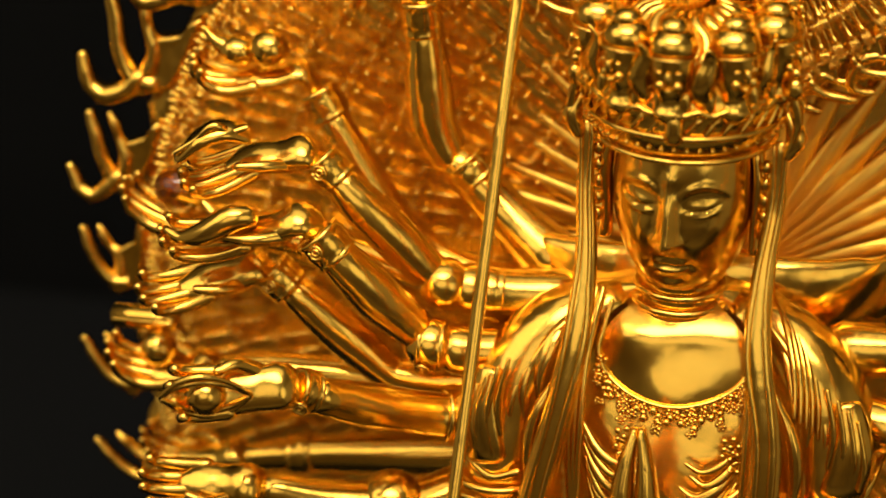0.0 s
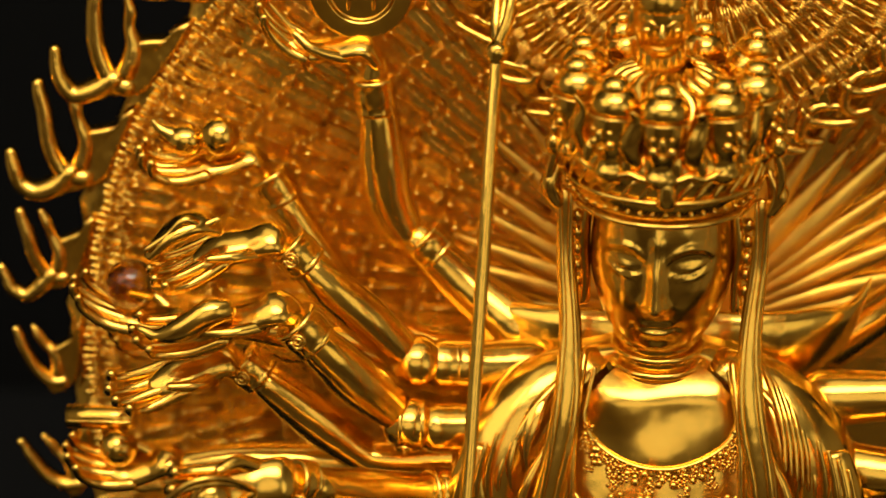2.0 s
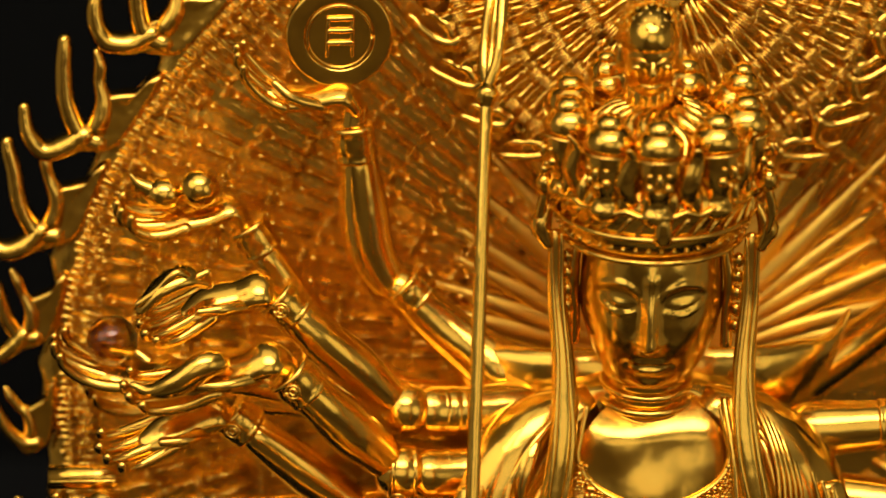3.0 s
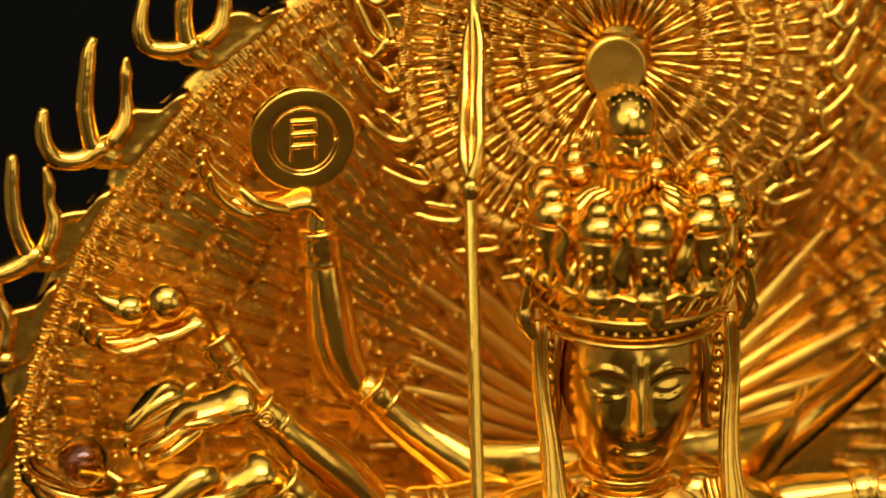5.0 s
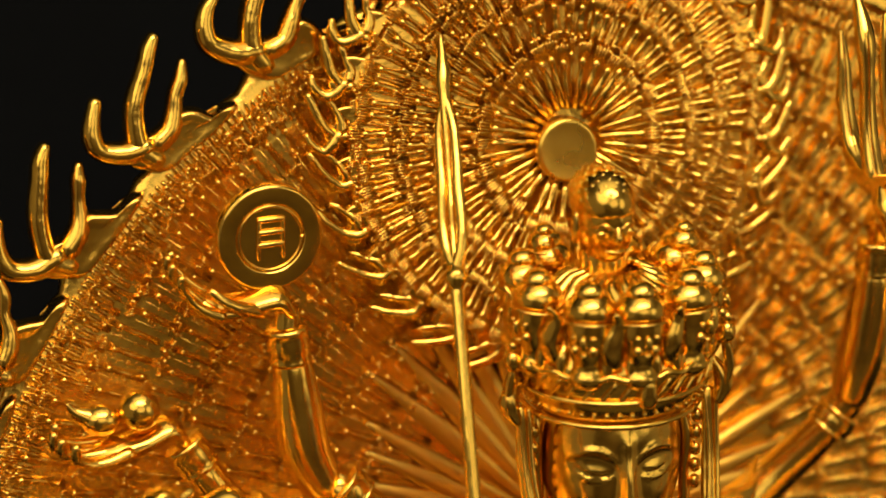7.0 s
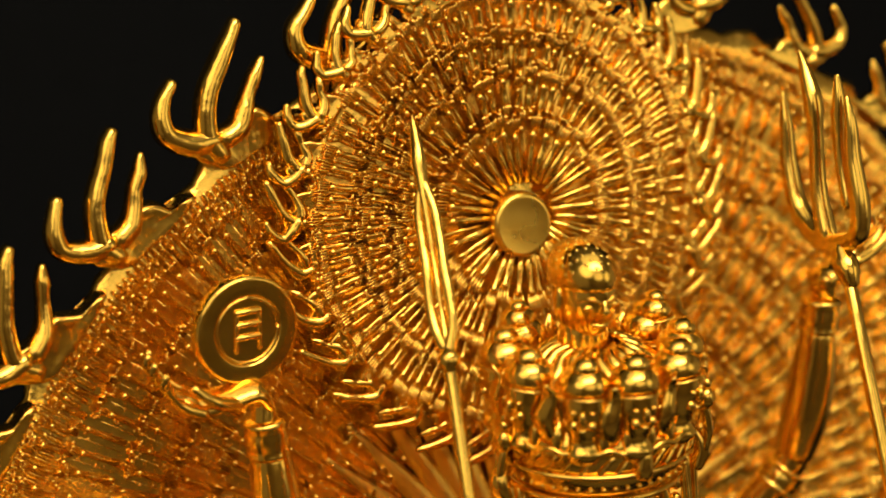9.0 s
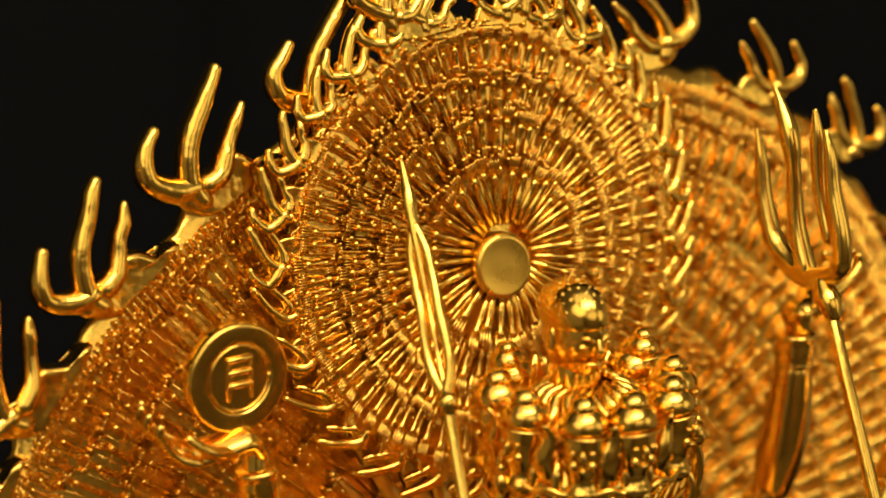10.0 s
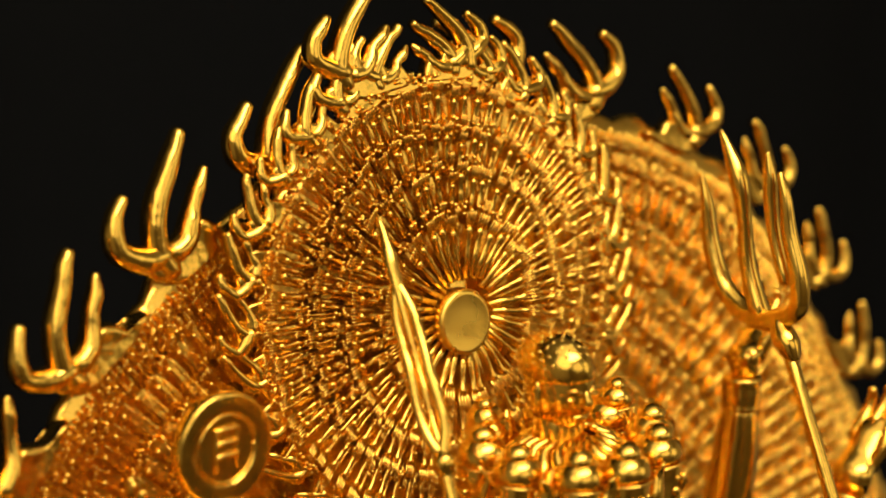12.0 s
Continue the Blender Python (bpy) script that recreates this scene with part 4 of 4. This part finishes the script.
palm((-0.1180, -0.0910, 0.3430), (-0.1310, -0.0930, 0.3440), (-0.1500, -0.0950, 0.3430), (-0.1, -0.8, 0.7), 0.0120, 0.0046, 0.002, -1)
for a in ([(-0.055, -0.024, 0.3450, 0.0072), (-0.090, -0.026, 0.3440, 0.0066), (-0.118, -0.026, 0.3430, 0.0056), (-0.136, -0.027, 0.3410, 0.0044)], [(-0.055, -0.030, 0.3260, 0.0074), (-0.090, -0.030, 0.3220, 0.0068), (-0.122, -0.028, 0.3170, 0.0056), (-0.140, -0.027, 0.3130, 0.0044)], [(-0.050, -0.018, 0.3680, 0.0070), (-0.085, -0.016, 0.3720, 0.0062), (-0.112, -0.014, 0.3760, 0.0054), (-0.134, -0.014, 0.3780, 0.0042)]):
    limb(a)
    end = V(*a[-1][:3])
    cuff(V(*a[-2][:3]), V(*a[-1][:3]) - V(*a[-2][:3]), a[-2][3] * 1.1, 0.0070)
    palm(end, end + V(-0.013, -0.001, -0.0005), end + V(-0.031, -0.002, 0.002), (0.1, -0.4, 1), 0.0105, 0.0042, 0.002, 1)
for sx in (-1, 1):                        # fine gathered cloth on the shoulders
    for k in range(5 if sx > 0 else 0):
        x = lambda v: CX + v * sx  # noqa: E731
        o = 0.0016 * k
        st.tube([(x(0.0260 + 0.8 * o), -0.0480 - 0.2 * o, 0.3980 - 0.55 * o, 0.0007), (x(0.0310 + o), -0.0600 - 0.1 * o, 0.3925 - 0.75 * o, 0.0010), (x(0.0345 + 1.05 * o), -0.0690, 0.3835 - 0.95 * o, 0.0009), (x(0.0355 + 1.05 * o), -0.0745 + 0.15 * o, 0.3730 - 1.0 * o, 0.0006)], 7, 4)
# arms of the other side
limb([(0.045, -0.012, 0.380, 0.0080), (0.062, -0.012, 0.3930, 0.0066), (0.0760, -0.0160, 0.4080, 0.0058), (0.0825, -0.0200, 0.4200, 0.0056)])
cuff((0.0790, -0.0185, 0.4130), (0.6, -0.1, 0.75), 0.0066, 0.0065)
limb([(0.0830, -0.0205, 0.4210, 0.0058), (0.0850, -0.0215, 0.4330, 0.0072), (0.0865, -0.0225, 0.4460, 0.0068), (0.0872, -0.0230, 0.4590, 0.0054)])
cuff((0.0875, -0.0232, 0.4650), (0.04, 0, 1), 0.0056, 0.0090)
palm((0.0878, -0.0235, 0.4720), (0.0950, -0.0200, 0.4790), (0.1120, -0.0160, 0.4860), (-0.3, 0, 1), 0.0110, 0.0040, 0.001, 1)
limb([(0.040, -0.045, 0.3800, 0.0085), (0.062, -0.048, 0.3830, 0.0070), (0.0760, -0.0500, 0.3850, 0.0068), (0.095, -0.050, 0.4080, 0.0060), (0.106, -0.048, 0.4250, 0.0050)])
cuff((0.0640, -0.0482, 0.3833), (1, -0.1, 0.1), 0.0074, 0.0070)
cuff((0.1080, -0.0475, 0.4300), (0.4, 0, 0.9), 0.0060, 0.0080)
palm((0.1105, -0.0465, 0.4360), (0.1180, -0.0455, 0.4480), (0.1320, -0.0440, 0.4590), (-0.5, -0.4, 1), 0.0115, 0.0046, 0.002, 1)
limb([(0.040, -0.055, 0.3640, 0.0085), (0.062, -0.060, 0.3640, 0.0072), (0.085, -0.062, 0.3640, 0.0066), (0.110, -0.063, 0.3760, 0.0054)])
solo("statue", st, POLISHED, "polished golden many-armed seated statue with a tall crown", "statue")


# ---- what the statue holds ----
ball_set = ((-0.1309, -0.0218, 0.4471, 0.0052), (-0.1410, -0.0195, 0.4447, 0.0046))
s = Shell()
s.ball(ball_set[0][:3], 0.0057, 24)
solo("gold_ball", s, POLISHED, "small polished golden ball resting on an open golden palm", "ball", "balls on open palms")
s = Shell()
s.ball(ball_set[1][:3], (0.0056, 0.0050, 0.0047), 20)
s.tube([(-0.1440, -0.0195, 0.4455, 0.0036), (-0.1480, -0.0198, 0.4480, 0.0018), (-0.1500, -0.0200, 0.4505, 0.0006)], 10, 4)
solo("gold_shell", s, POLISHED, "small golden shell with a pointed tail on a palm", "shell")
s = Shell()
s.ball((-0.1566, -0.0317, 0.4046), 0.0074, 32)
solo("glass_ball", s, AMBER, "dark amber glass ball on a golden palm", "ball")
s = Shell()
s.ball((-0.1240, -0.1205, 0.3880), 0.0056, 24)
solo("gold_ball", s, POLISHED, "golden ball cupped in an open golden palm", "ball", "balls on open palms")
s = Shell()
s.ball((-0.1600, -0.0480, 0.3600), 0.0056, 24)
solo("gold_ball", s, POLISHED, "golden ball on a low golden palm by the halo", "ball", "balls on open palms")
s = Shell()
s.tube([(-0.1755, -0.0400, 0.3655, 0.0036), (-0.1560, -0.0420, 0.3665, 0.0036)], 16, 3, round_ends=False)
s.tube([(-0.1750, -0.0436, 0.3660, 0.0006), (-0.1565, -0.0456, 0.3670, 0.0006)], 6, 2)
solo("scroll", s, POLISHED, "small rolled golden scroll held before the halo", "scroll")
s = Shell()
s.tube([(-0.1275, -0.0590, 0.4365, 0.0036), (-0.1325, -0.0610, 0.4390, 0.0050), (-0.1390, -0.0635, 0.4370, 0.0052), (-0.1455, -0.0660, 0.4310, 0.0030)], 14, 5, side=V(0, 1, 0.2), flat=0.55)
s.tube([(-0.1270, -0.0615, 0.4400, 0.0011), (-0.1315, -0.0635, 0.4390, 0.0013), (-0.1355, -0.0655, 0.4415, 0.0014), (-0.1405, -0.0665, 0.4370, 0.0012), (-0.1460, -0.0680, 0.4335, 0.0009)], 8, 5)
solo("lotus_leaf", s, POLISHED, "curled golden leaf with a wavy edge held in an open palm", "leaf")
s = Shell()
s.tube([(-0.1245, -0.0720, 0.4180, 0.0036), (-0.1290, -0.0735, 0.4175, 0.0042), (-0.1360, -0.0745, 0.4130, 0.0038), (-0.1430, -0.0740, 0.4105, 0.0022), (-0.1480, -0.0730, 0.4120, 0.0010)], 14, 5)
solo("conch", s, POLISHED, "smooth curved golden conch lying on an open palm", "conch")

# round plaque with a ladder-like raised sign
plaque = thing("round_plaque", "round golden plaque with a raised ladder-like sign, standing on a palm", "plaque")
PM = Matrix.Translation((-0.0911, -0.0118, 0.4888)) @ Matrix.Rotation(radians(2), 4, "Z") @ Matrix.Rotation(radians(-3), 4, "X")


def turned(s, prof, seg=56, m=PM):
    """Rings round the plaque's own axis; prof rows are radius, height towards the viewer."""
    s.rings([[tuple(m @ Vector((r * math.cos(a), -h, r * math.sin(a)))) for a in np.arange(seg) * 2 * np.pi / seg] for r, h in prof])


s = Shell()
turned(s, [(0.006, -0.0030), (0.0135, -0.0030), (0.0150, -0.0018), (0.0152, 0.0000), (0.0150, 0.0014), (0.0148, 0.0019), (0.0145, 0.0022), (0.0142, 0.00233), (0.0138, 0.00235), (0.0120, 0.00235), (0.0101, 0.00235), (0.0099, 0.0023), (0.0097, 0.0020), (0.0094, 0.0018), (0.0090, 0.0018), (0.0060, 0.0018), (0.0004, 0.0018)])
part("plate", s, POLISHED, plaque)
s = Shell()
ring = [PM @ Vector((0.0090 * math.cos(a), -0.0019, 0.0090 * math.sin(a))) for a in np.arange(49) * 2 * np.pi / 48]
s.tube([(*p, 0.0005) for p in ring], 8, 1, round_ends=False)
part("inner_ring", s, POLISHED, plaque)
for x0, z0, x1, z1, w in ((-0.0030, 0.0056, -0.0036, -0.0056, 0.0006), (0.0036, 0.0056, 0.0034, -0.0056, 0.0006), (-0.0030, 0.0053, 0.0036, 0.0053, 0.0009), (-0.0030, 0.0018, 0.0034, 0.0018, 0.0009), (-0.0032, -0.0017, 0.0034, -0.0017, 0.0009)):
    s = Shell()
    a, b = PM @ Vector((x0, -0.0021, z0)), PM @ Vector((x1, -0.0021, z1))
    s.tube([(*a, w), (*b, w)], 8, 2)
    part("bar", s, POLISHED, plaque)

# leaning spear
spear = thing("spear", "slim golden spear with a pierced leaf-shaped blade, leaning back", "spear")
J, TIP, FOOT = V(-0.0519, -0.0544, 0.4873), V(-0.0440, -0.0190, 0.5414), V(-0.0608, -0.1275, 0.3170)
s = Shell()
s.tube([(*FOOT, 0.0019), (*J, 0.0019)], 16, 4)
part("shaft", s, POLISHED, spear)
s = Shell()
d = unit(TIP - J)
s.tube([(*(J - d * 0.002), 0.0022), (*(J - d * 0.0008), 0.0029), (*(J + d * 0.0010), 0.0031), (*(J + d * 0.0024), 0.0022)], 16, 3)
part("collar", s, POLISHED, spear)
lat = unit(np.cross(d, V(0.80, 0.75, 0)))
for sx in (-1, 1):
    s = Shell()
    s.tube([(*(J + d * 0.002), 0.0018), (*(J + d * 0.008 + lat * sx * 0.0024), 0.0016), (*(J + d * 0.015 + lat * sx * 0.0030), 0.0015), (*(J + d * 0.024 + lat * sx * 0.0025), 0.0017), (*(J + d * 0.032 + lat * sx * 0.0026), 0.0014), (*(J + d * 0.041 + lat * sx * 0.0022), 0.0014), (*(J + d * 0.050), 0.0013)], 12, 6)
    part("blade_edge", s, POLISHED, spear)
s = Shell()
s.tube([(*(J + d * 0.003), 0.0014), (*(J + d * 0.014), 0.0006), (*(J + d * 0.020), 0.0011), (*(J + d * 0.028), 0.0006), (*(J + d * 0.036), 0.0010), (*(J + d * 0.050), 0.0018), (*(J + d * 0.056), 0.0021), (*(J + d * 0.061), 0.0014), (*(J + d * 0.067), 0.0004)], 12, 4)
part("blade_spine", s, POLISHED, spear)

# trident
trident = thing("trident", "golden trident with curved prongs on a thin round shaft", "trident")
J = V(0.0749, -0.0523, 0.4914)
s = Shell()
s.tube([(0.0690, -0.1240, 0.3560, 0.0020), (*J, 0.0020)], 16, 4)
part("shaft", s, POLISHED, trident)
s = Shell()
s.tube([(*(J - V(0, 0.003, 0.004)), 0.0023), (*(J - V(0, 0.001, 0.001)), 0.0036), (*(J + V(0, 0.0015, 0.0016)), 0.0036), (*(J + V(0, 0.003, 0.004)), 0.0026)], 16, 3)
part("collar", s, POLISHED, trident)
for pts in (
    [(0.0760, -0.0470, 0.4950, 0.0030), (0.0768, -0.0360, 0.4945, 0.0031), (0.0770, -0.0255, 0.5000, 0.0030), (0.0770, -0.0195, 0.5120, 0.0026), (0.0770, -0.0175, 0.5230, 0.0019), (0.0770, -0.0150, 0.5315, 0.0007)],
    [(0.0768, -0.0400, 0.4960, 0.0032), (0.0770, -0.0345, 0.5090, 0.0026), (0.0770, -0.0322, 0.5240, 0.0022), (0.0770, -0.0300, 0.5330, 0.0029), (0.0770, -0.0262, 0.5400, 0.0020), (0.0770, -0.0222, 0.5460, 0.0006)],
    [(0.0760, -0.0440, 0.4950, 0.0030), (0.0770, -0.0535, 0.5000, 0.0030), (0.0772, -0.0545, 0.5090, 0.0029), (0.0772, -0.0500, 0.5220, 0.0024), (0.0772, -0.0480, 0.5320, 0.0018), (0.0772, -0.0456, 0.5385, 0.0008)],
    [(0.0772, -0.0490, 0.5080, 0.0020), (0.0775, -0.0440, 0.5200, 0.0020), (0.0775, -0.0420, 0.5310, 0.0022), (0.0775, -0.0415, 0.5370, 0.0019), (0.0775, -0.0402, 0.5432, 0.0008)],
):
    s = Shell()
    s.tube(pts, 14, 6)
    part("prong", s, POLISHED, trident)
